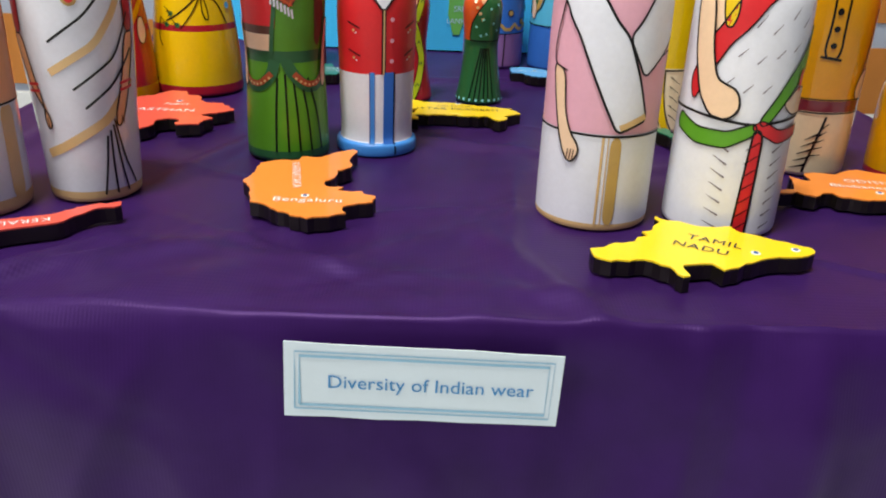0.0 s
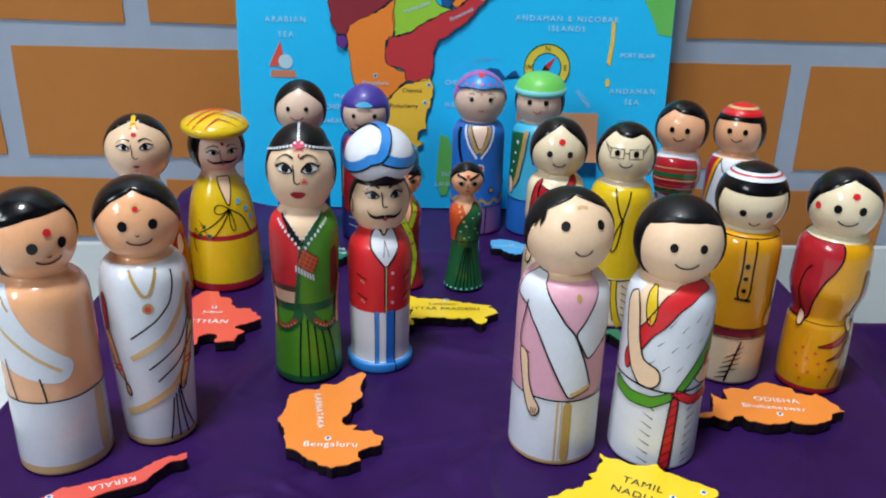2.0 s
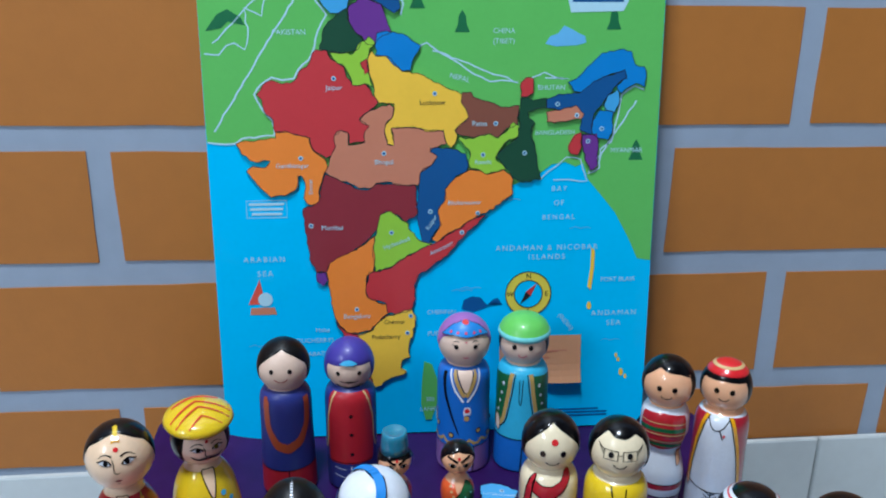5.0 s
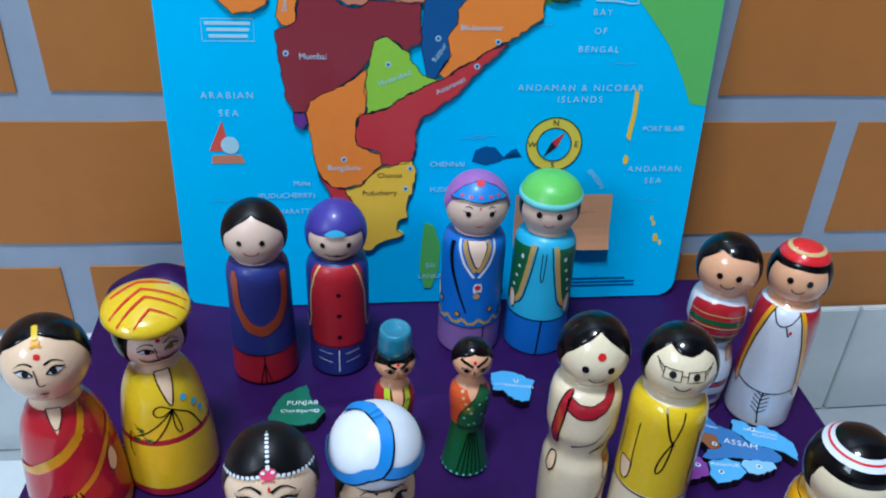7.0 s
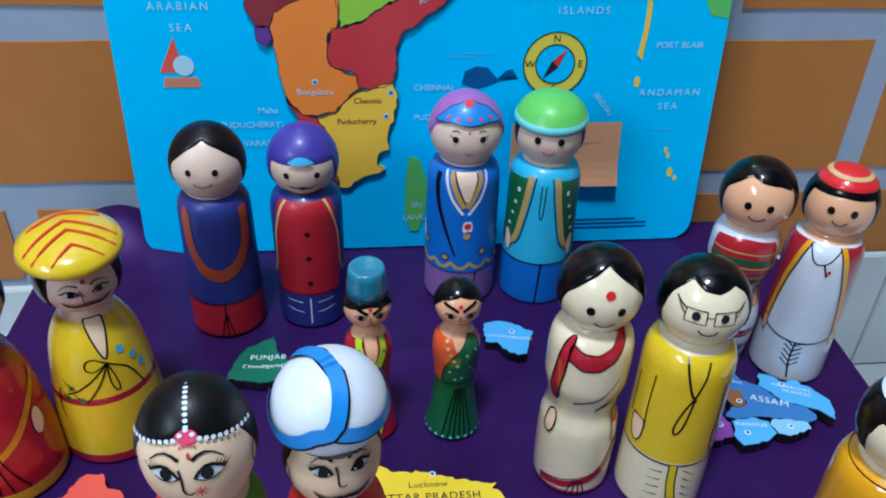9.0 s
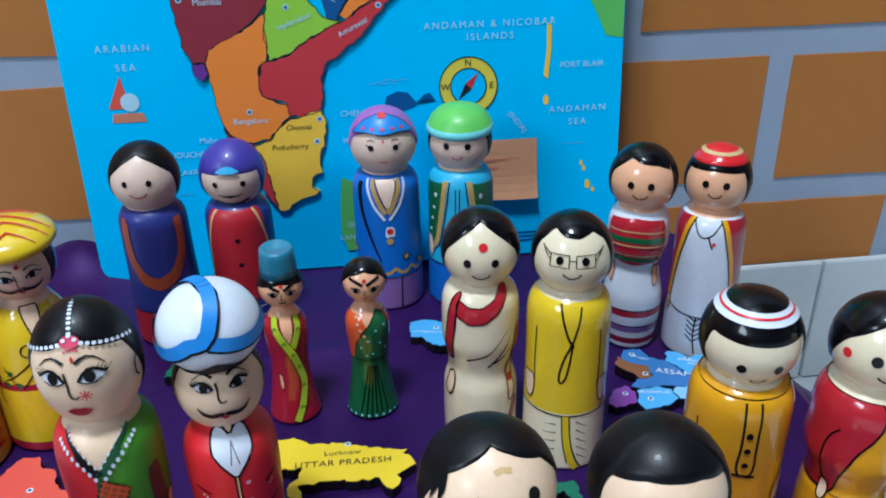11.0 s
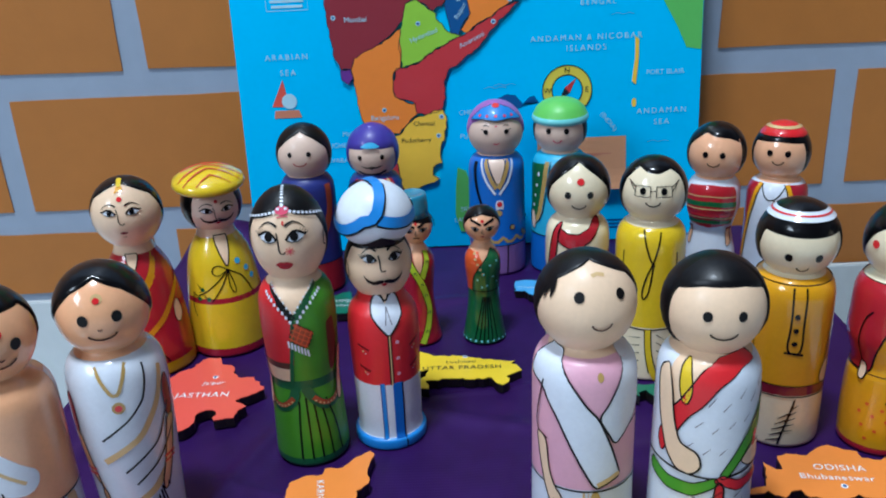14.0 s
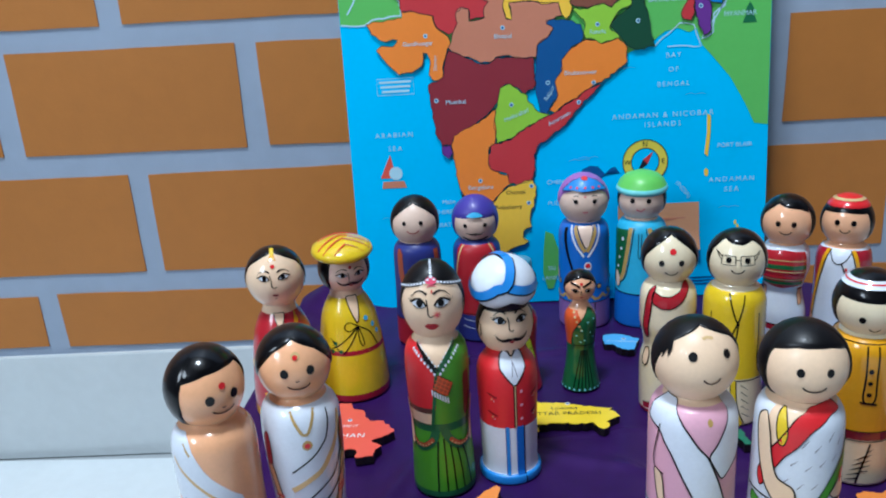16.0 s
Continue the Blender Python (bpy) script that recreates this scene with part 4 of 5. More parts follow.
def kerala_man():
    d = Doll("varnished", peg(20.8, 20.6, 91, 12.5), [(0, "ochre"), (5.5, "white"), (40, "peach")], (111.5, 18.7, 20.3), "peach")
    d.hair([(-180, -55), (-75, -50), (-66, -25), (-60, 26), (-20, 36), (20, 38), (56, 36), (74, 5), (85, -35), (100, -50), (180, -55)], thick=0.9)
    d.simple_face((19, 1), 2.2, -22, 17, (2, 17, 1.7))
    d.line("h", "-3,-12 0,-13.5 3,-12", 0.6, "brown", 3)
    d.line("b", "-180,40 -90,40 0,39.5 90,40 180,40", 0.8, "black")
    d.fill("b", "-125,89 -75,90 -62,87 -34,72 -8,62 4,58.5 5,54 -2,50 -12,48.5 -26,49 -56,53 -90,58 -115,62", "white")
    d.line("b", "-92,80 -60,70 -30,60 -10,54", 1.6, "ochre", 2)
    d.line("b", "-72,86 -60,82", 1.2, "gold", 2)
    d.fill("b", "60,88 84,88 96,64 78,58 66,60 70,72", "white")
    d.line("b", "-32,40 -34,48 -36,52", 0.8, "black", 2), d.line("b", "-70,40 -76,50 -78,60", 0.8, "black", 2)
    d.fill("b", "26,5 44,5 44,39 26,39", "ochre")
    return d


def kerala_woman():
    d = Doll("varnished", peg(17, 20.4, 92.5, 12.5), [(0, "ochre"), (4.5, "white"), (91.5, "peach")], (112.5, 18.5, 19.5), "peach")
    d.hair([(-180, -30), (-95, -20), (-70, 5), (-40, 38), (0, 58), (40, 36), (70, 5), (95, -20), (180, -30)], thick=0.7)
    d.simple_face((20, 8), 2.1, -18, 17, (1, 30, 1.3), c=2)
    d.dot("h", 2, 32, 2.2, "ochre", 1)
    d.line("h", "-2,-4 0,-6 3,-4", 0.6, "brown", 3)
    d.line("b", "-20,90 -11,85 1,79 12,85 20,90", 1.5, "gold"), d.dot("b", 2, 76, 2.6, "gold"), d.dot("b", 2, 76, 1.5, "red", 4)
    for p in ("40,88 32,78 12,70 -24,61", "62,70 40,55 -6,44", "64,57 36,45 4,37"):
        d.line("b", p, 0.9, "black", 3)
    d.line("b", "62,85 45,72 20,60 -28,50", 2.8, "ochre", 1), d.line("b", "62,46 26,32 -28,22 -50,19", 3.4, "ochre", 1)
    for p in ("14,3 20,14 24,26", "30,3 28,14 28,28", "46,3 38,14 32,30", "60,5 44,16 34,32"):
        d.line("b", p, 0.8, "black")
    for k in (-1, 1):
        c = 64 * k
        d.fill("b", [(c - 8, 78), (c + 4, 82), (c + 9, 78), (c + 8, 63), (c - 7, 63)], "wine", 2, "black", 0.4)
        d.fill("b", [(c - 8, 63), (c + 8, 63), (c + 6 - 10 * k, 46), (c + 6 - 16 * k, 38), (c - 18 * k, 31), (c - 26 * k, 28), (c - 28 * k, 33), (c - 6 - 12 * k, 44)], "peach", 2, "black", 0.7)
        for z in (45, 42.5):
            d.line("b", [(c - 11 * k - 9, z), (c - 11 * k + 9, z + 0.6)], 1.0, "red", 4)
        for n in range(2):
            d.line("b", [(c - 21 * k + 3 * n, 29.5), (c - 20 * k + 3 * n, 33)], 0.4, "brown", 4)
    return d


def karnataka_woman():
    d = Doll("satin", peg(18.6, 18.4, 94.5, 12, [(28, 17.8), (45, 16.8), (60, 17.8)]), [(0, "forest"), (5, "green"), (44, "forest"), (49, "green"), (93.5, "fair")], (119, 17.6, 23.8), "fair")
    d.hair([(-180, -45), (-100, -40), (-80, 2), (-66, 28), (-25, 36), (0, 46), (25, 36), (66, 28), (80, 2), (100, -40), (180, -45)], thick=0.7)
    for i in range(-11, 12):
        d.dot("h", i * 7.4, 43 - abs(i) * 1.35 + (5 - abs(i) * 2.5 if abs(i) < 2 else 0), 0.72, "white", 10)
    for k in range(9):
        d.dot("h", 0, 50 + 5 * k, 0.72, "white", 8)
    d.dot("h", 0, 43, 3.0, "rose", 7, 0.8)
    for k in range(5):
        d.dot("h", -8 + 4 * k, 35.5 - 0.3 * (k - 2) ** 2 + 0.6, 0.42, "rose", 4)
    d.fill("h", "-2.4,28 0,32 2.4,28 0,24", "red", 3)
    d.drawn_face((20.5, 12), None, -22, 4, 1.15, 1.08, -4)
    for k in range(8):
        d.line("h", [(7, -4), (7 + 7 * math.cos(k * 0.785), -4 + 5 * math.sin(k * 0.785))], 0.4, "red", 4)
    d.dot("h", 7, -4, 0.6, "rose", 6)
    for k in (-1, 1):
        d.line("h", [(k * 74, 10), (k * 68, 4), (k * 68, -6), (k * 74, -10)], 0.7, "black", 4)
    d.fill("b", "-180,57 -180,93.6 -30,93.6 -14,88 -3,83 -8,57", "red"), d.fill("b", "-140,56 -140,59.5 -9,59.5 -10,56", "brown", 2)
    d.fill("b", "-150,49 -150,56 -11,56 -15,49", "fair", 2)
    d.fill("b", "-40,93.6 40,93.6 16,88 0,82.5 -16,88", "fair", 2)
    d.line("b", "-16,48 -11,60 -6,72 -2,83", 1.8, "forest", 3)
    collar = ((50, 93.5), (34, 91), (16, 87), (1, 82))
    for k in (-1, 1):
        d.line("b", [(k * a, z) for a, z in collar], 3.6, "black" if k < 0 else "forest", 3)
        for (a0, z0), (a1, z1) in zip(collar, collar[1:]):
            for n in range(3):
                u = n / 3
                a, z = a0 + (a1 - a0) * u, z0 + (z1 - z0) * u
                d.dot("b", k * (a - 1), z - 2.3, 0.7, "white", 6), d.dot("b", k * (a - 3), z + 1.3, 0.5, "white", 6)
    d.fill("b", "0,81.5 27,75.5 15,67 -11,72.5", "copper", 3, "black", 0.4)
    for n in range(4):
        u = (n + 0.5) / 4
        d.line("b", [(27 * u, 81.5 - 6 * u), (-11 + 26 * u, 72.5 - 5.5 * u)], 0.55, "orange", 5), d.line("b", [(-11 * u, 81.5 - 9 * u), (27 - 12 * u, 75.5 - 8.5 * u)], 0.55, "orange", 5)
    for n in range(7):
        u = n / 6
        d.line("b", [(-11 + 26 * u, 72.1 - 5.5 * u), (-11 + 27.5 * u, 68.5 - 5.6 * u)], 0.9, "white", 5)
    for a in (-12, 5, 21, 38, 56):
        d.line("b", [(a * 0.66, 41 - abs(a - 20) * 0.1), (a * 0.9, 22), (a, 5)], 0.9, "black")
    for k in (-1, 1):
        d.line("b", [(k * 8 - 3, 45), (k * 16, 38.5), (k * 34, 33.5), (k * 54, 33.5), (k * 70, 39), (k * 76, 46)], 5.0, "forest", 3)
        d.line("b", [(k * 16, 39.5), (k * 34, 34.6), (k * 54, 34.8), (k * 66, 39)], 2.6, "copper", 4)
        for n in range(8):
            d.dot("b", k * (19 + 6.4 * n), 38.6 - 4.2 * math.sin(math.pi * (n + 0.7) / 8.4), 0.55, "ochre", 6)
        d.fill("b", [(k * 70, 62), (k * 84, 62), (k * 80, 42), (k * 72, 34), (k * 62, 32), (k * 60, 37), (k * 66, 44)], "fair", 5, "black", 0.6)
    d.fill("b", "48,78 66,80 72,60 60,50 50,52", "brown", 1)
    return d


def karnataka_man():
    d = Doll("satin", [(0, 18.2), (0.6, 18.8), (3, 19), (5.5, 18.6), (6.5, 17), (20, 17), (40, 17.4), (60, 18), (70, 17.7), (75.5, 16.4), (79.5, 13.6), (82, 12), (88, 11.5)], [(0, "blue"), (6.3, "white"), (38, "red"), (81.5, "fair")], (99, 16.4, 19.5), "fair")
    d.hair([(-180, -40), (-95, -35), (-80, 0), (-70, 35), (0, 36), (70, 35), (80, 0), (95, -35), (180, -40)], thick=0.4)
    d.drawn_face((23, 21), -13, None, 4, 1.05, 0.95)
    d.dot("h", 0, 40, 0.8, "navy", 3)
    d.line("h", "-76,12 -68,6 -68,-8 -74,-14", 0.7, "black", 4), d.line("h", "76,12 68,6 68,-8 74,-14", 0.7, "black", 4)
    prof = [(114.5 + 7.5 * k / 8, 15.4 + 3.5 * math.sin(math.pi / 2 * k / 8)) for k in range(8)] + [(122 + 18.5 * math.sin(radians(90 * k / 20)), max(0.05, 18.9 * math.cos(radians(90 * k / 20)))) for k in range(21)]
    d.lathe(prof, "white", 5)
    tm = Matrix.Translation((0, 0, 114.5)) @ Matrix.Rotation(radians(5), 4, "X") @ Matrix.Translation((0, 0, -114.5))

    def wrap(pts, width, colour, off):
        rows = []
        P = []
        for a, z in pts:
            for (z0, r0), (z1, r1) in zip(prof, prof[1:]):
                if z <= z1:
                    r = r0 + (r1 - r0) * (z - z0) / (z1 - z0)
                    break
            P.append(tm @ Vector(((r + off) * math.sin(radians(a)), -(r + off) * math.cos(radians(a)), z + off * max(0, z - 122) / 18.5)))
        for i, p in enumerate(P):
            dd = P[min(i + 1, len(P) - 1)] - P[max(i - 1, 0)]
            side = dd.cross(p - tm @ Vector((0, 0, 122))).normalized()
            rows.append([tuple(p - side * width / 2), tuple(p + side * width / 2)])
        d.grid(rows, [colour] * (len(rows) - 1), False)
    over = [(-110 + 7 * k, 127 - 5.2 * math.sin(math.pi * min(1.0, k / 12)) + (1.6 * ((k - 9) / 5) ** 2 if k > 9 else 0)) for k in range(15)]
    for k in range(1, 32):
        rise = 26 + 3.6 * k
        over.append((-6 + 1.4 * k + (180 if rise > 90 else 0), 122 + 18.4 * math.sin(radians(rise))))
    right = [(-4 + 7 * k, 128.2 - 4.6 * math.sin(math.pi * min(1, k / 10) * 0.62) + 0.12 * k) for k in range(17)]
    wrap([(a, z - 0.5) for a, z in right], 5.4, "black", 0.3), wrap([(a, z + 0.3) for a, z in right], 5.0, "blue", 0.5)
    wrap([(a + 0.8, z - 0.5) for a, z in over], 5.6, "black", 0.65), wrap([(a, z + 0.2) for a, z in over], 5.0, "blue", 0.85)
    # the hair showing as a dark peak under the folds
    notch = [tuple(tm @ Vector((r * math.sin(radians(a)), -r * math.cos(radians(a)), z))) for a, z, r in ((-40, 114.3, 16.6), (-20, 116.6, 17.8), (0, 119.6, 18.9), (20, 116.6, 17.8), (40, 114.3, 16.6), (20, 114.0, 16.4), (0, 113.8, 16.2), (-20, 114.0, 16.4))]
    start = len(d.verts)
    d.verts += notch
    for tri in ((0, 1, 7), (1, 2, 6), (1, 6, 7), (2, 3, 6), (3, 5, 6), (3, 4, 5)):
        d.faces.append(tuple(start + i for i in tri[::-1]))
        d.slots.append(d.slot("black"))
    d.fill("b", "-20,82.5 -28,81 -34,77.5 -29,73.5 -14,69.5 0,65.5 14,69.5 29,73.5 34,77.5 28,81 20,82.5 8,81 0,77 -8,81", "white", 2, "black", 0.9)
    d.fill("b", "-11,83 11,83 0,77", "fair", 3, "black", 0.7)
    d.line("b", "0,76 -4,70", 0.4, "grey", 4), d.line("b", "0,76 6,70", 0.4, "grey", 4)
    d.line("b", "0,66 0,38", 1.9, "black", 2), d.line("b", "0.4,66 0.4,38", 0.7, "ochre", 4)
    for z in (62, 53, 44):
        d.dot("b", 12, z, 1.0, "pink", 3)
    for k in (-1, 1):
        for z in (58, 46):
            d.line("b", [(k * 34, z), (k * 54, z + 2.4)], 0.7, "black", 2), d.dot("b", k * 44, z - 1.0, 0.6, "ochre", 3), d.dot("b", k * 40, z - 2, 0.4, "white", 3)
    d.line("b", "-16,6 -16,39", 2.0, "blue", 2), d.line("b", "8,6 8,39", 4.6, "royal", 2), d.line("b", "17,1 17,39", 0.8, "black", 2), d.line("b", "-20,6 -20,39", 0.5, "navy", 2)
    return d


def tamil_man():
    d = Doll("satin", peg(21.5, 21.2, 91, 12), [(0, "ochre"), (3, "white"), (37, "pink"), (90, "fair")], (112.5, 19.9, 20.4), "fair")
    d.hair([(-180, -50), (-100, -40), (-82, 0), (-66, 38), (-40, 55), (-8, 72), (20, 62), (60, 42), (82, 0), (100, -40), (180, -50)])
    d.fill("h", "-74,44 -60,42 -56,30 -60,18 -64,30 -70,14", "black", 5)
    d.simple_face((26, 26), 2.0, -10, 11, None, "black", 2, "brown")
    d.line("h", "-8,50 2,52.5 14,50", 1.6, "ochre", 1)
    d.line("b", "-180,37 0,36.4 180,37", 0.9, "black", 3)
    d.fill("b", "0,71 20,81 46,91.8 100,91.8 100,82 78,74 42,64 20,57", "white", 1, "black", 0.8)
    d.fill("b", "-92,82 -92,91.8 -56,91.8 -24,81 0,71 16,56 28,42 -2,37.5 -14,46 -27,56 -45,70 -64,80", "white", 3, "black", 0.9)
    d.dot("b", 2, 85, 1.3, "gold", 2)
    d.line("b", "0,39.5 26,43.5", 2.2, "ochre", 5)
    d.fill("b", "-74,60 -58,58 -54,44 -46,36 -38,33 -36,29 -44,25 -52,28 -60,36 -68,48", "fair", 4, "black", 0.7)
    d.line("b", "-64,82 -72,72 -76,60 -56,58", 0.7, "black", 5), d.line("b", "42,64 60,66 64,52 76,48", 0.7, "black", 3)
    d.fill("b", "-7,3 4,3 4,36 -7,36", "gold", 2), d.line("b", "-14,3 -14,36", 0.9, "ochre", 2), d.line("b", "-9,3 -9,36", 0.4, "ochre", 2)
    for k in range(3):
        d.line("b", [(-48 + 3 * k, 26.5), (-47 + 3 * k, 30.5)], 0.45, "brown", 6)
    return d


def tamil_woman():
    d = Doll("satin", peg(21.2, 20.4, 90.5, 12), [(0, "white"), (88.5, "fair")], (110.5, 19.5, 20.2), "fair")
    d.hair(BOB, thick=0.9)
    d.simple_face((19, 9), 1.8, -17, 15)
    d.fill("b", "-58,89 -20,89.5 10,89 0,83 -30,72 -60,60", "fair", 1)
    d.fill("b", "-46,89 -36,89.5 -26,80 -34,74 -42,78", "yellow", 2, "black", 0.6)
    d.fill("b", "60,88 30,87 0,82 -30,70 -62,48 -70,56 -50,72 -20,86 0,90 30,91 60,91", "red", 2, "black", 0.6)
    d.fill("b", "86,76 84,68 40,54 14,42 6,44 34,60 66,74", "green", 3, "black", 0.6)
    for a, z in ((-10, 76), (6, 74), (24, 78), (40, 76), (-22, 66), (-4, 64), (14, 66), (32, 68), (-30, 56), (-12, 54), (6, 54), (52, 80)):
        d.line("b", [(a, z), (a + 8, z + 3)], 0.5, "grey", 2, True)
    d.line("b", "-180,46 -60,45 0,43 60,45 180,46", 1.0, "black", 3)
    d.fill("b", "-78,44 -50,40 -20,40 4,44 8,40 -20,34 -50,34 -80,38", "green", 3, "black", 0.6)
    d.fill("b", "0,42 30,36 66,38 66,42 30,41 10,45", "red", 4, "black", 0.5)
    d.fill("b", "-2,0.5 12,0.5 14,40 4,42", "red", 3, "black", 0.8)
    for k in range(7):
        d.line("b", [(0, 4 + 5 * k), (12, 7 + 5 * k)], 0.4, "black", 5)
        for s in (-1, 1):
            d.line("b", [(6 + s * 22, 4 + 4.8 * k), (6 + s * 36, 6 + 5.0 * k)], 0.7, "grey", 2, True)
    d.fill("b", "-74,84 -60,86 -50,80 -46,68 -38,58 -26,56 -18,55 -13,51 -14,47 -24,44 -40,45 -54,52 -66,66", "fair", 6, "black", 0.8)
    d.fill("b", "50,56 76,54 78,46 44,46 30,50", "fair", 4, "black", 0.5), d.fill("b", "50,62 58,62 56,54 48,54", "red", 5)
    return d


def odisha_man():
    d = Doll("varnished", peg(20.2, 20.2, 87, 12), [(0, "cream"), (30, "maroon"), (35, "mustard"), (86, "cream")], (105.8, 18.6, 19.4), "cream")
    d.hair([(-180, -45), (-95, -45), (-74, -30), (-68, 20), (-20, 18), (20, 18), (68, 20), (74, -30), (95, -45), (180, -45)])
    for la, c, w in ((47, "white", 5.6), (48, "red", 1.0)):
        d.line("h", [(-180 + 10 * k, la) for k in range(37)], w, c, 6 if c == "white" else 8)
    d.simple_face((21, -11), 1.8, -33, 9)
    d.line("b", [(-180 + 10 * k, 84) for k in range(37)], 0.9, "black")
    d.line("b", "-8,83 -6,68 -10,54 11,53.5 9,68 10,83", 0.95, "black"), d.line("b", "-12,54 13,53", 1.1, "black")
    for z in (73, 66, 59):
        d.dot("b", 0, z, 1.3, "black", 3)
    for s in (-1, 1):
        d.line("b", [(s * 60, 74), (s * 57, 58), (s * 52, 48)], 0.7, "black")
        d.fill("b", [(s * 66, 49), (s * 52, 48), (s * 42, 41), (s * 46, 35.5), (s * 62, 35.5)], "fair", 2, "black", 0.6)
    d.line("b", "-180,30 0,29.5 180,30", 0.7, "black"), d.line("b", "-180,35.5 180,35.5", 0.6, "black")
    d.line("b", "10,28 4,18 -4,6 -6,2", 1.0, "black")
    for k in range(5):
        d.line("b", [(4 - 2 * k, 20 - 3.6 * k), (-10 - 3 * k, 17 - 3.4 * k)], 1.1, "black", 2, True), d.line("b", [(6 - 2 * k, 22 - 3 * k), (16 - k, 25 - 3.6 * k)], 0.9, "black", 2, True)
    return d


def odisha_woman():
    d = Doll("varnished", peg(17.4, 19.2, 88.5, 12, [(20, 17.8), (40, 17.2), (46, 15.7), (52, 16.9), (60, 19.3)]), [(0, "crimson"), (4, "mustard"), (44, "mustard"), (86, "cream")], (107, 18.0, 19.4), "cream")
    d.hair([(-180, -45), (-105, -40), (-85, -15), (-62, 18), (-28, 42), (0, 56), (28, 42), (62, 18), (85, -15), (105, -40), (180, -45)])
    d.simple_face((19, 6), 2.0, -18, 15, (3, 28, 1.8), "black", -3)
    d.dot("h", -56, 4, 1.9, "red", 3)
    d.fill("b", "-180,44 -180,86 2,86 4,80 -18,68 -32,52 -36,44 -50,44", "crimson", 2, "black", 0.9)
    d.line("b", "-40,76 -52,72 -56,56 -50,46", 0.8, "black", 4)
    d.fill("b", "52,76 78,70 78,46 50,44 44,52", "maroon", 2, "black", 0.7)
    for a in (-47, 44):
        d.fill("b", [(a - 7, 50), (a + 5, 48), (a + 7, 41), (a - 2, 39), (a - 9, 43)], "fair", 5, "black", 0.7)
    d.line("b", "-180,44 0,43 180,44", 0.6, "brown", 3)
    d.fill("b", "50,42 20,34 -8,30 10,30 30,32", "crimson", 2, "black", 0.6), d.fill("b", "50,40 30,26 10,22 36,24", "crimson", 2, "black", 0.6)
    for a, z in ((-30, 28), (-20, 22), (-34, 16), (-14, 14), (-26, 9), (0, 20), (6, 12), (-8, 26), (14, 17), (-40, 23)):
        d.dot("b", a, z, 0.9, "orange", 2)
    for p in ("50,38 40,20 24,5", "52,36 50,18 46,5", "54,38 60,20 62,5"):
        d.line("b", p, 0.7, "brown", 3)
    return d


def rajasthan_woman():
    d = Doll("varnished", BELL, [(0, "mustard"), (8, "crimson"), (77, "fair")], (100.5, 20.2, 21.6), "fair")
    d.hair([(-180, -45), (-105, -40), (-82, 0), (-66, 34), (-30, 56), (0, 68), (30, 56), (66, 34), (82, 0), (105, -40), (180, -45)])
    for k in range(4):
        d.dot("h", 0, 76 - 5 * k, 1.4, "yellow", 7)
    for k in range(5):
        d.dot("h", -8 + 4 * k, 50 - 0.4 * (k - 2) ** 2, 0.7, "mustard", 4)
    d.dot("h", 0, 55, 2.0, "mustard", 4)
    d.dot("h", 0, 36, 1.5, "red", 3)
    d.drawn_face((19, 15), None, None, 0, 0.95, 0.86)
    d.fill("h", "-8,-17 0,-15.5 8,-17 0,-20.5", "maroon", 4), d.line("h", "-3,-25 3,-25", 0.5, "brown", 4)
    for k in (-1, 1):
        d.fill("h", [(k * 74, 0), (k * 80, -4), (k * 80, -16), (k * 74, -14)], "yellow", 5)
    d.fill("b", "-18,78 18,78 0,66", "fair", 2, "black", 0.6)
    d.line("b", "50,74 26,62 -4,52 -40,44 -80,40", 5.2, "mustard", 2), d.line("b", "92,60 60,50 30,36 0,26 -40,20", 3.6, "mustard", 2)
    d.line("b", "50,77 26,65 -4,55 -40,47", 0.9, "lime", 4)
    for a in (-16, -8, 0, 8, 18):
        d.line("b", [(a * 0.5, 30), (a, 18), (a * 1.6, 9)], 0.8, "black", 3)
    d.fill("b", "54,44 66,46 70,36 58,30 50,34", "fair", 3, "black", 0.5)
    return d


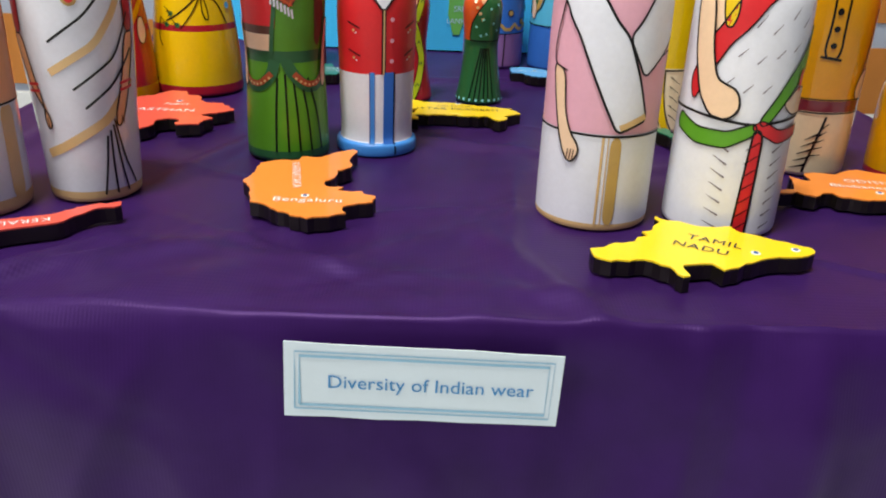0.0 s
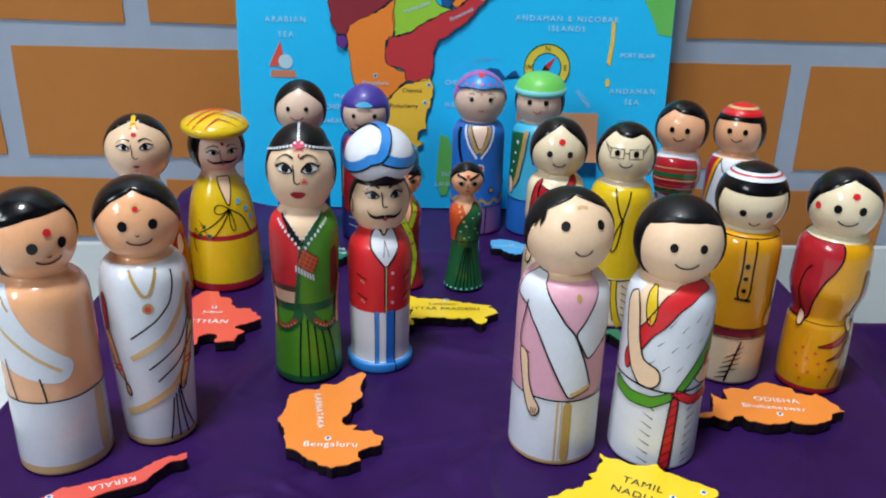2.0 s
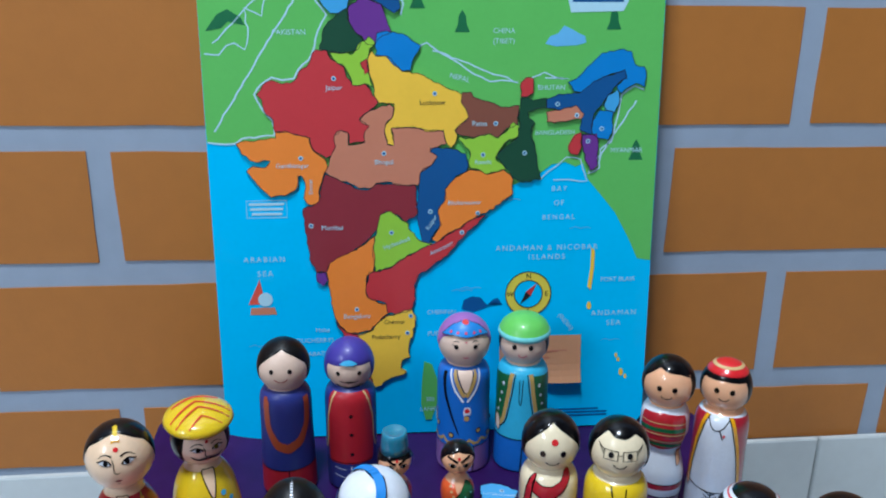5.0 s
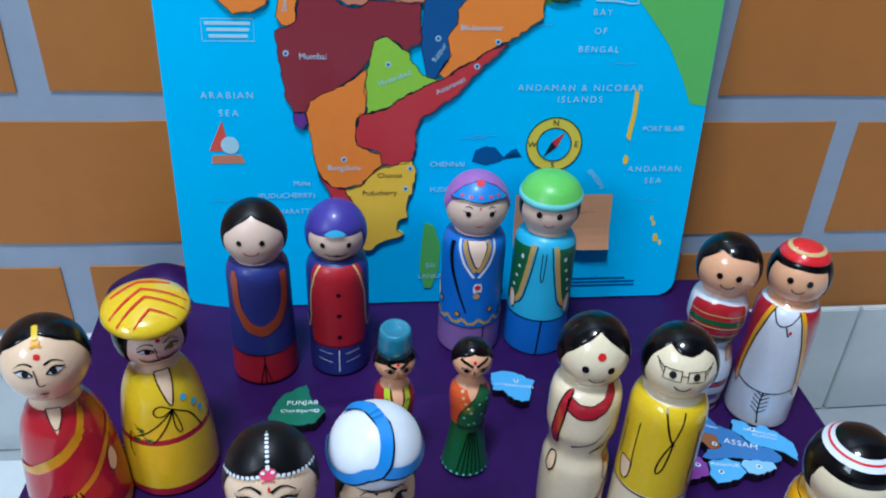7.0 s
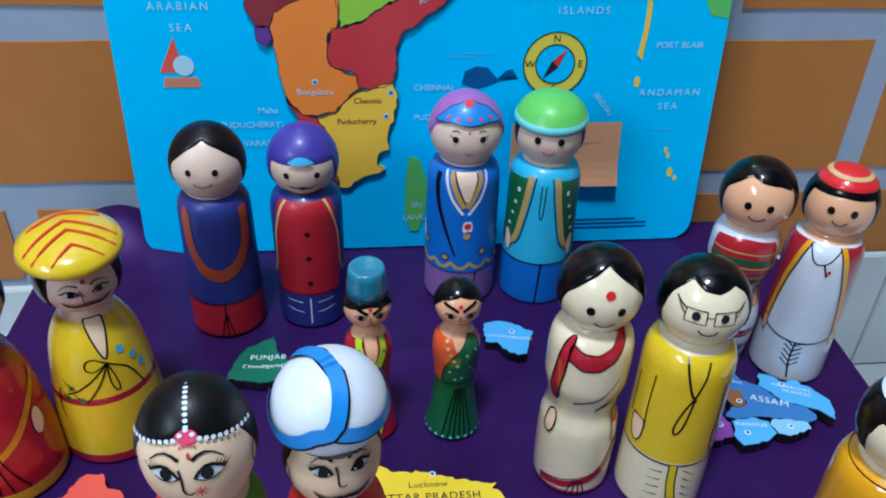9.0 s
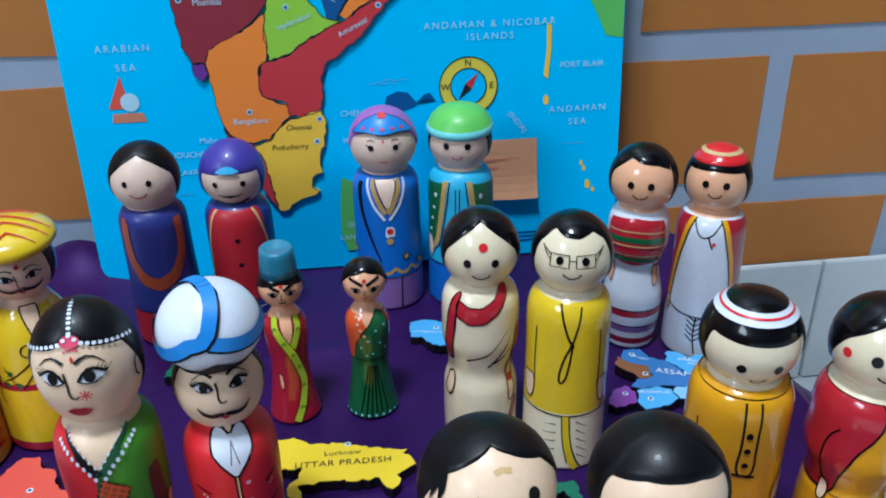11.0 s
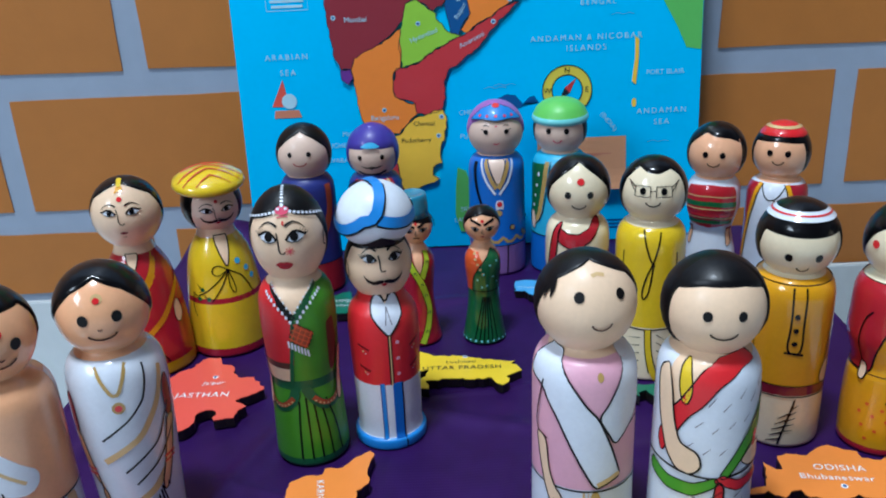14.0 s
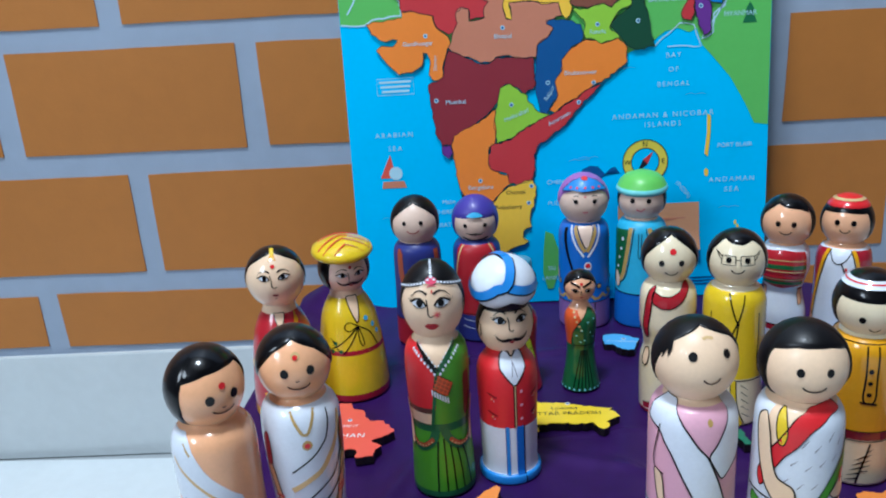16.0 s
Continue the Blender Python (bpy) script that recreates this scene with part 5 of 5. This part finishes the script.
def rajasthan_man():
    d = Doll("varnished", BELL, [(0, "wine"), (6, "yellow"), (36.5, "wine"), (40, "yellow"), (77, "fair")], (96.5, 18.2, 18.5), "pale")
    d.hair([(-180, -60), (-80, -58), (-54, -30), (-46, 30), (0, 34), (46, 30), (54, -30), (80, -58), (180, -60)])
    d.drawn_face((19, 0), -22, None, 0, 0.85, 0.85)
    d.dot("h", 0, 16, 1.1, "crimson", 3)
    prof = [(107.0, 8), (106.6, 16), (107.8, 20.8), (110, 22.2), (112.8, 21.2), (115.4, 17.4), (117.4, 11), (118.4, 5), (118.6, 0.1)]
    d.lathe(prof, "yellow", 6)
    tm = Matrix.Translation((0, 0, 107)) @ Matrix.Rotation(radians(6), 4, "X") @ Matrix.Translation((0, 0, -107))

    def on_hat(x, y):
        r = math.hypot(x, y)
        z = 118.9 - 6.3 * (r / 21.4) ** 2.4
        return tm @ Vector((x, y, z + 0.35))
    for path in (((-19, -6), (0, 6), (19, -6)), ((-17, -12), (0, -1), (17, -12)), ((-10, -17), (0, -10), (11, -17)), ((-15, 8), (0, 14), (15, 8))):
        P = []
        for (x0, y0), (x1, y1) in zip(path, path[1:]):
            P += [on_hat(x0 + (x1 - x0) * k / 8, y0 + (y1 - y0) * k / 8) for k in range(9)]
        rows = [[tuple(p + Vector((0, 0.75, 0.1))), tuple(p - Vector((0, 0.75, 0.1)))] for p in P]
        d.grid(rows, ["red"] * (len(rows) - 1), False)
    d.fill("b", "-20,78.5 -8,68 2,58.5 10,68 20,78.5", "fair", 2, "black", 0.8)
    d.line("b", "2,58 -20,50 -40,44 -52,42", 0.8, "black"), d.line("b", "2,58 26,52 38,40", 0.8, "black")
    for loop in ("2,58 -16,62 -28,58 -18,54 2,58", "2,58 8,50 10,42 2,44 0,52 2,58", "2,58 -8,50 -18,44 -30,38"):
        d.line("b", loop, 0.7, "black", 3)
    for a, z in ((-44, 46), (-34, 40), (-50, 40)):
        d.dot("b", a, z, 1.4, "forest", 3)
        for k in range(3):
            d.line("b", [(a, z), (a - 6 - 3 * k, z - 2 + 3 * k)], 0.8, "black", 3, True)
    for a, z in ((22, 62), (36, 56), (44, 50)):
        d.dot("b", a, z, 1.9, "sky", 3)
    for s in (-1, 1):
        d.line("b", [(s * 62, 44), (s * 66, 34), (s * 58, 28)], 0.7, "black", 3)
    return d


def punjab_woman():
    d = Doll("satin", peg(21, 19.6, 84.5, 12.5), [(0, "crimson"), (24, "navy"), (84, "pale")], (103.5, 19.3, 20.8), "pale")
    d.hair([(-180, -55), (-90, -50), (-72, -25), (-60, 14), (-32, 38), (0, 56), (32, 38), (60, 14), (72, -25), (90, -50), (180, -55)])
    d.simple_face((20, 8), 1.6, -14, 14, None, "black", -4, "crimson")
    for k, off in enumerate((0, 4, 8)):
        d.line("b", [(-48 + off, 80 - k), (-46 + off, 60), (-24 + off * 0.6, 44 + off * 0.5), (4, 40 + off * 0.6), (34 - off * 0.5, 46 + off * 0.5), (56 - off, 62), (58 - off, 79)], 3.2, "copper", 2 + k)
    d.line("b", "-180,24 180,24", 0.7, "black"), d.line("b", "2,24 2,1", 0.8, "black"), d.line("b", "2,18 -8,1", 0.7, "black"), d.line("b", "2,18 12,1", 0.7, "black")
    return d


def punjab_man():
    d = Doll("satin", peg(19.5, 19.8, 82, 12.5), [(0, "navy"), (26, "navy")], (101, 18.3, 19.8), "pale")
    d.hair([(-180, -50), (-82, -50), (-66, -12), (-60, 14), (-20, 16), (0, 22), (20, 16), (60, 14), (66, -12), (82, -50), (180, -50)], "indigo", 0.9)
    d.fill("h", "-22,20 -10,28 0,30 10,28 22,20 8,18 -8,18", "sky", 16)
    d.simple_face((25, -1), 1.6, -26, 2, colour="black")
    for s in (-1, 1):
        d.line("h", [(0, -22), (s * 12, -23), (s * 24, -19)], 1.8, "black", 4, True)
    d.line("h", "-40,-34 -20,-42 0,-44 20,-42 40,-34", 2.4, "black", 3)
    d.fill("b", "-56,24 -60,50 -52,80 52,80 60,50 56,24", "crimson", 1)
    for s in (-1, 1):
        d.line("b", [(s * 38, 80), (s * 56, 64), (s * 60, 40), (s * 70, 32), (s * 78, 42)], 1.5, "ochre", 3)
    for z in (66, 50, 33):
        d.dot("b", 2, z, 1.5, "black", 3)
    d.line("b", "-180,25 180,25", 0.6, "black")
    for s in (-1, 1):
        d.line("b", [(s * 12, 19), (s * 40, 20)], 0.5, "white", 2), d.line("b", [(s * 12, 12), (s * 42, 14)], 0.5, "white", 2)
    d.line("b", "0,22 0,4", 0.8, "white", 2)
    return d


def himachal_woman():
    d = Doll("satin", peg(21.5, 21, 88, 12.5), [(0, "mauve"), (24, "royal"), (87.5, "pale")], (108.5, 20.4, 21.2), "pale")
    d.hair([(-180, -10), (-80, -8), (-62, 20), (-30, 32), (0, 28), (30, 32), (62, 20), (80, -8), (180, -10)], "violet", 0.8)
    d.fill("h", "-64,26 -44,52 -14,64 14,64 44,52 64,26 30,30 0,27 -30,30", "blue", 15, "black", 0.5)
    d.dot("h", 0, 60, 2.4, "red", 18)
    for a in (-38, -20, 0, 20, 38):
        d.dot("h", a, 36, 1.0, "rose", 18)
    for s in (-1, 1):
        d.dot("h", s * 21, 7, 1.8, "black", 3), d.line("h", [(s * 15, 18), (s * 21, 20.5), (s * 28, 18)], 0.5, "black", 3), d.line("h", [(s * 24, 9), (s * 31, 12)], 0.5, "black", 3)
    d.dot("h", 0, 18, 0.7, "rose", 3), d.line("h", "-6,-16 0,-18 6,-16", 0.9, "rose", 3)
    d.fill("b", "-22,86 22,86 2,70", "pale", 2, "black", 0.7)
    for s in (-1, 1):
        d.line("b", [(s * 28, 86), (s * 17, 78), (s * 2, 69)], 3.0, "gold", 3), d.line("b", [(s * 38, 86), (s * 24, 75), (s * 4, 64.5)], 1.8, "white", 3)
    d.fill("b", "-4,60 12,60 12,52 4,54 -4,51", "white", 4), d.dot("b", 4, 57, 2.0, "red", 6), d.dot("b", 3, 50, 2.2, "gold", 4)
    d.line("b", "-50,84 -46,70 -30,52 -14,36", 3.4, "black", 4, True)
    for a, z in ((-30, 34), (30, 38), (-70, 40), (60, 32), (90, 40)):
        d.dot("b", a, z, 2.4, "black", 2), d.dot("b", a, z, 1.7, "gold", 4)
    zig = [(-180 + 10 * k, 27 + (3.5 if k % 3 == 1 else 0)) for k in range(37)]
    d.line("b", zig, 2.4, "gold", 2), d.line("b", "-180,24 180,24", 0.7, "black", 3), d.line("b", "20,24 18,1", 0.9, "black")
    d.fill("b", "-92,50 -80,52 -74,42 -84,38", "pale", 3, "black", 0.4)
    return d


def himachal_man():
    d = Doll("satin", peg(21.8, 20.5, 88, 12.5), [(0, "royal"), (30, "aqua"), (87.5, "pale")], (108, 19.4, 19.8), "pale")
    d.hair([(-180, -40), (-84, -38), (-66, -12), (-62, 20), (0, 22), (62, 20), (66, -12), (84, -38), (180, -40)], thick=0.4)
    d.lathe([(114, 17.5), (114.4, 19.8), (116.5, 20.8), (118.5, 20.4), (119.5, 19.6), (123.5, 17.8), (127.5, 13.4), (129.8, 7.6), (130.6, 0.1)], ["mint", "mint", "mint", "mint", "leaf", "leaf", "leaf", "leaf"], 3)
    d.simple_face((19, 5), 1.9, -19, 9, lip="rose")
    for s in (-1, 1):
        d.fill("b", [(s * 24, 82), (s * 100, 80), (s * 100, 36), (s * 50, 38), (s * 40, 50), (s * 30, 66)], "forest", 1)
        d.line("b", [(s * 22, 83), (s * 30, 64), (s * 40, 44), (s * 52, 40)], 3.4, "gold", 3), d.line("b", [(s * 14, 83), (s * 22, 64), (s * 33, 43), (s * 52, 37)], 0.7, "black", 4)
        for k in range(5):
            d.dot("b", s * (42 + 5 * k), 76 - 8 * k, 1.2, "white", 3)
        d.fill("b", [(s * 54, 48), (s * 67, 48), (s * 63, 36), (s * 52, 33), (s * 47, 40)], "pale", 4, "black", 0.4)
    d.line("b", "-3,80 -4,62 2,60 4,80", 0.6, "black", 2)
    d.line("b", "-180,30 180,30", 0.9, "black", 3), d.line("b", "8,30 4,1", 1.1, "black", 2)
    return d


def bengal_woman():
    d = Doll("varnished", peg(17.8, 18.4, 90, 11.5, [(18, 18.2), (38, 17.8), (48, 15.6), (56, 16.4), (64, 18.2)]), [(0, "wine"), (3, "cream"), (88, "cream")], (109.5, 17.6, 19.2), "cream")
    d.hair([(-180, -50), (-95, -45), (-74, -20), (-62, 10), (-36, 36), (-10, 56), (0, 62), (14, 52), (38, 32), (62, 8), (74, -20), (95, -45), (180, -50)])
    d.simple_face((20, 2), 1.8, -21, 13, (2, 25, 2.0), "black", -1)
    d.fill("b", "-40,86 -20,84 0,84 18,86 34,89.5 50,91.5 62,90 44,86.5 22,81.5 4,78.5 -18,78 -40,80.5", "crimson", 2, "black", 0.8)
    d.fill("b", "-36,89 -48,88 -56,78 -62,66 -64,57 -50,56 -46,66 -40,78", "crimson", 3, "black", 0.9)
    for p in ("-24,58 10,62 40,74", "10,54 30,60 46,70", "20,56 36,58 50,64"):
        d.line("b", p, 0.9, "black", 2, True)
    d.line("b", "66,32 50,21 20,12 -20,7.5 -60,6", 4.2, "wine", 2), d.line("b", "66,33 50,23 20,15 -20,11 -60,8", 0.6, "black", 4)
    d.fill("b", "48,54 62,54 60,34 44,32", "fair", 3, "black", 0.7), d.fill("b", "46,47 62,47 62,43 46,43", "crimson", 5)
    d.fill("b", "-68,47 -52,49 -46,41 -54,35 -67,37", "fair", 3, "black", 0.9), d.fill("b", "72,76 58,72 54,54 68,54", "crimson", 2, "black", 0.5)
    for a in (-16, -6, 4, 14):
        d.line("b", [(a * 0.3, 12), (a, 1)], 0.6, "black", 4)
    return d


def bengal_man():
    d = Doll("varnished", peg(20, 19.6, 90, 12), [(0, "cream"), (34, "yellow"), (88.5, "cream")], (110, 18.0, 19.2), "cream")
    d.hair([(-180, -50), (-82, -50), (-68, -20), (-62, 26), (-44, 54), (-15, 44), (10, 42), (44, 50), (62, 34), (68, -20), (82, -50), (180, -50)])
    d.simple_face((18, 13), 1.7, -11, 12)
    for s in (-1, 1):
        q = [(s * 5, 21), (s * 32, 21), (s * 32, 4), (s * 5, 4), (s * 5, 21)]
        d.line("h", q, 0.45, "black", 4), d.line("h", [(s * 32, 19), (s * 52, 28)], 0.5, "black", 4), d.line("h", [(s * 32, 12), (s * 46, 24)], 0.4, "black", 4)
    d.line("h", "-5,14 5,14", 0.45, "black", 4)
    d.line("b", "-14,88 0,76 8,72", 1.0, "black"), d.line("b", "18,87 8,76 -6,64 -12,52 -2,52 4,64 6,74", 0.9, "black")
    for s in (-1, 1):
        d.line("b", [(s * 46, 78), (s * 48, 58), (s * 46, 48)], 0.7, "black"), d.line("b", [(s * 74, 74), (s * 76, 50)], 0.7, "black")
        d.fill("b", [(s * 46, 52), (s * 70, 52), (s * 68, 42), (s * 58, 37), (s * 48, 40)], "fair", 2, "black", 0.7)
    d.line("b", "-180,34 0,33 180,34", 0.9, "black")
    d.line("b", "2,33 4,18 12,6 20,1", 3.4, "yellow", 2), d.line("b", "-3,33 -1,18 7,5", 0.6, "black", 3), d.line("b", "7,33 9,19 17,8 26,2", 0.6, "black", 3)
    for k in range(5):
        d.line("b", [(-10, 28 - 5 * k), (-28, 27 - 5 * k)], 0.6, "black", 2, True), d.line("b", [(16 + k, 30 - 5 * k), (32 + k, 26 - 5 * k)], 0.6, "black", 2, True)
    return d


def assam_woman():
    mid = [(10, 15.6), (22, 17), (34, 17), (46, 14.4), (52, 13.2), (58, 14.4), (66, 16.8)]
    d = Doll("varnished", peg(15, 17.4, 85, 11.5, mid), [(0, "white"), (4, "maroon"), (8, "white"), (12, "mauve"), (16, "black"), (17, "white"), (23, "wine"), (27, "black"), (28, "white"), (84.5, "skin")], (104.5, 18.4, 19.4), "skin")
    d.hair([(-180, -50), (-82, -50), (-66, -25), (-60, 20), (-45, 34), (-28, 50), (0, 42), (35, 38), (60, 28), (66, -25), (82, -50), (180, -50)])
    d.simple_face((16.5, 6), 1.8, -16, 12, c=1)
    d.fill("b", "-62,80 0,82 62,80 62,58 0,56 -62,58", "crimson", 1)
    for z, c, w in ((73, "forest", 3.4), (70, "ochre", 0.8), (66, "crimson", 2.0), (63.5, "ochre", 0.8), (61, "forest", 3.2), (76.5, "ochre", 0.8)):
        d.line("b", [(-62, z - 1), (0, z), (62, z - 1)], w, c, 3)
    for s in (-1, 1):
        d.fill("b", [(s * 50, 55), (s * 68, 55), (s * 66, 44), (s * 48, 42)], "skin", 3, "black", 0.5), d.line("b", [(s * 48, 55), (s * 70, 55)], 1.4, "maroon", 5)
    return d


def assam_man():
    d = Doll("varnished", peg(20, 18.8, 86, 11.5), [(0, "white"), (84.5, "skin")], (106, 17.4, 19.2), "skin")
    d.hair([(-180, -45), (-86, -45), (-70, -30), (-64, 5), (-62, 25), (0, 30), (62, 25), (64, 5), (70, -30), (86, -45), (180, -45)])
    d.hair([(-180, 34), (0, 38), (180, 34)], "red", 1.1)
    d.line("h", [(-180 + 10 * k, 59) for k in range(37)], 2.6, "ochre", 11)
    d.simple_face((17.5, 8), 1.8, -13, 11, c=4)
    for s in (-1, 1):
        d.fill("b", [(s * 28, 84), (s * 110, 82), (s * 100, 30), (s * 62, 28), (s * 56, 50), (s * 44, 70)], "wine", 1)
        d.line("b", [(s * 30, 84), (s * 46, 68), (s * 56, 48), (s * 60, 30)], 2.6, "mustard", 3), d.line("b", [(s * 24, 84), (s * 40, 68), (s * 51, 48), (s * 55, 30)], 0.7, "black", 3)
        d.fill("b", [(s * 52, 36), (s * 64, 36), (s * 60, 26), (s * 52, 27)], "skin", 4, "black", 0.4)
    d.line("b", "-26,83 -10,76 8,77 26,83", 0.8, "black"), d.line("b", "4,77 12,72", 0.9, "black"), d.dot("b", 14, 74, 0.9, "red")
    d.line("b", "-60,32 -30,29 0,28 30,29 60,32", 0.7, "black"), d.line("b", "2,28 0,16 6,4", 0.9, "black")
    for k in range(5):
        for s in (-1, 1):
            d.line("b", [(1, 12 + 3.4 * k), (1 + s * 13, 16 + 3.2 * k)], 0.7, "black", 2)
    return d


SMALL = [(0, 13), (0.5, 13.6), (1.5, 13.8), (8, 12.6), (20, 10.8), (32, 9.9), (42, 10.6), (52, 11.4), (58, 10.6), (63, 7.4), (66, 5.6), (70, 5.2)]


def small_man():
    d = Doll("varnished", SMALL, [(0, "wine"), (62, "skin")], (78, 11.2, 11.6), "skin")
    d.hair([(-180, -40), (-95, -38), (-75, 10), (0, 26), (75, 10), (95, -38), (180, -40)], thick=0.3)
    d.lathe([(84.6, 8.2), (85, 9.5), (90, 9.1), (96.5, 8.5), (99, 8.1), (99.7, 7.3), (99.3, 6.2), (98.4, 3), (98.2, 0.1)], "teal", 4)
    d.line("h", "30,84 62,52 70,20 72,0", 1.6, "black", 14)
    for s in (-1, 1):
        d.line("h", [(s * 5, 10), (s * 20, 17), (s * 46, 30)], 1.6, "black", 3), d.fill("h", [(s * 10, 2), (s * 20, 8), (s * 36, 4), (s * 22, -6)], "white", 2, "black", 0.5), d.dot("h", s * 22, 1, 1.25, "black", 5)
    d.dot("h", 0, 22, 0.9, "red", 3), d.line("h", "0,2 -3,-14 4,-16", 0.4, "black", 3), d.line("h", "-10,-26 0,-23 10,-26", 1.0, "black", 3)
    d.fill("b", "-22,64 22,64 4,46", "skin", 2)
    d.line("b", "-40,63 -20,54 10,42 30,30 36,24 20,12 0,2", 4.6, "black", 3), d.line("b", "-40,63 -20,54 10,42 30,30 36,24 20,12 0,2", 3.8, "lime", 4)
    d.line("b", "40,63 24,54 10,46", 4.4, "black", 2), d.line("b", "40,63 24,54 10,46", 3.6, "lime", 3)
    for a, z in ((-30, 58), (-10, 50), (10, 42), (24, 34), (30, 22), (16, 10), (30, 57)):
        d.line("b", [(a - 5, z - 1), (a, z + 1.2), (a + 5, z - 1)], 0.5, "forest", 6)
    d.fill("b", "-40,30 -28,30 -22,22 -32,20", "skin", 3, "black", 0.4)
    return d


def small_woman():
    d = Doll("varnished", SMALL, [(0, "forest"), (36, "orange"), (62, "skin")], (78, 11, 11.3), "skin")
    d.hair([(-180, -45), (-100, -40), (-80, 0), (-50, 30), (0, 46), (50, 30), (80, 0), (100, -40), (180, -45)])
    for s in (-1, 1):
        d.line("h", [(s * 5, 12), (s * 20, 20), (s * 46, 28)], 1.5, "black", 3), d.fill("h", [(s * 10, 0), (s * 20, 6), (s * 38, 4), (s * 22, -8)], "white", 2, "black", 0.5), d.dot("h", s * 23, -1, 1.35, "black", 5)
    d.dot("h", 0, 24, 1.0, "red", 3), d.line("h", "0,0 -3,-14 4,-16", 0.4, "black", 3), d.line("h", "-6,-27 6,-27", 1.0, "crimson", 3)
    d.fill("b", "-24,64 24,64 8,52", "skin", 2)
    d.fill("b", "36,64 60,62 66,36 -44,36 -34,46 -10,54 14,60", "forest", 3, "black", 0.6)
    for k in range(5):
        d.dot("b", -34 + 8 * k, 61 - 3.2 * k, 0.9, "ochre", 4)
    for a, z in ((-20, 44), (0, 48), (20, 54), (30, 46), (10, 40), (44, 56), (46, 42), (-6, 39)):
        d.dot("b", a, z, 0.7, "mint", 5)
    for a in (-30, -16, -4, 8, 20, 34):
        d.line("b", [(a * 0.4 + 8, 32), (a * 0.8 + 4, 16), (a, 2)], 0.7, "black", 2)
    for k in range(12):
        d.dot("b", -90 + 16 * k, 2.4, 0.8, "mint", 3)
    return d


DOLLS = [(kerala_man, -0.1736, 0.2916, 45, "bare-chested peg doll with white shawl and black bob"),
         (kerala_woman, -0.1344, 0.3117, 18, "peg doll in a white and gold painted drape"),
         (karnataka_woman, -0.0681, 0.3716, 5, "tall peg doll in red and green with beaded hair"),
         (karnataka_man, -0.0282, 0.3840, 14, "peg doll in red waistcoat and blue-white turban"),
         (tamil_man, 0.0620, 0.3040, 8, "bald-fronted peg doll in pink with white shawl"),
         (tamil_woman, 0.1115, 0.3010, -4, "peg doll in white with red and green borders"),
         (odisha_man, 0.1738, 0.3781, -11, "glossy peg doll in mustard shirt with striped headband"),
         (odisha_woman, 0.2188, 0.3656, -15, "glossy peg doll in yellow and dark red drape"),
         (rajasthan_woman, -0.1863, 0.4699, 13, "wide-based peg doll in dark red with gold bands"),
         (rajasthan_man, -0.1430, 0.4948, 26, "wide-based yellow peg doll with flat striped turban"),
         (punjab_woman, -0.0988, 0.5800, 4, "satin peg doll in navy with rust scarf"),
         (punjab_man, -0.0500, 0.5850, 1, "satin peg doll in red coat and indigo turban"),
         (himachal_woman, 0.0395, 0.6055, -1, "peg doll in blue robe with a violet cap"),
         (himachal_man, 0.0868, 0.6038, -12, "peg doll in green jacket with a green cap"),
         (bengal_woman, 0.0799, 0.4560, -5, "glossy cream peg doll with red-edged drape"),
         (bengal_man, 0.1200, 0.4455, -13, "glossy peg doll in yellow shirt with drawn glasses"),
         (assam_woman, 0.1816, 0.5368, -23, "glossy peg doll with striped red and green top"),
         (assam_man, 0.2197, 0.5262, -30, "glossy peg doll in white with dark red shawl and red cap"),
         (small_man, -0.0167, 0.4895, 8, "small slender peg doll in dark red with teal fez"),
         (small_woman, 0.0252, 0.4890, 1, "small slender peg doll in orange and dark green")]
for make, x, y, turn, label in DOLLS:
    make().place(x, y, turn, label)

# ---- unseen window added for the side light, and the lamp of the room ----
enamel = material("white_enamel", "e4e4e4", rough=0.4)
window = new("added_window")
window.matrix_world = pose(-1.85, -1.4, 1.7)
tagged(window, "unseen white framed window added around the side light", "window", kind="structure")
for y0, y1, z0, z1 in ((-0.6, -0.56, -0.5, 0.5), (0.56, 0.6, -0.5, 0.5), (-0.56, 0.56, -0.5, -0.46), (-0.56, 0.56, 0.46, 0.5), (-0.02, 0.02, -0.46, 0.46)):
    part("added_frame", box_bm(0.02, 0.045, y0, y1, z0, z1, 0.003), enamel, window)
part("added_sill", box_bm(-0.04, 0.09, -0.62, 0.62, -0.53, -0.502, 0.004), enamel, window)
panel = new("ceiling_light")
panel.matrix_world = pose(-0.3, -0.15, 2.6)
tagged(panel, "flat square white ceiling light", "lamp")
part("frame", box_bm(-0.2, 0.2, -0.2, 0.2, -0.012, 0.0, 0.003), enamel, panel)
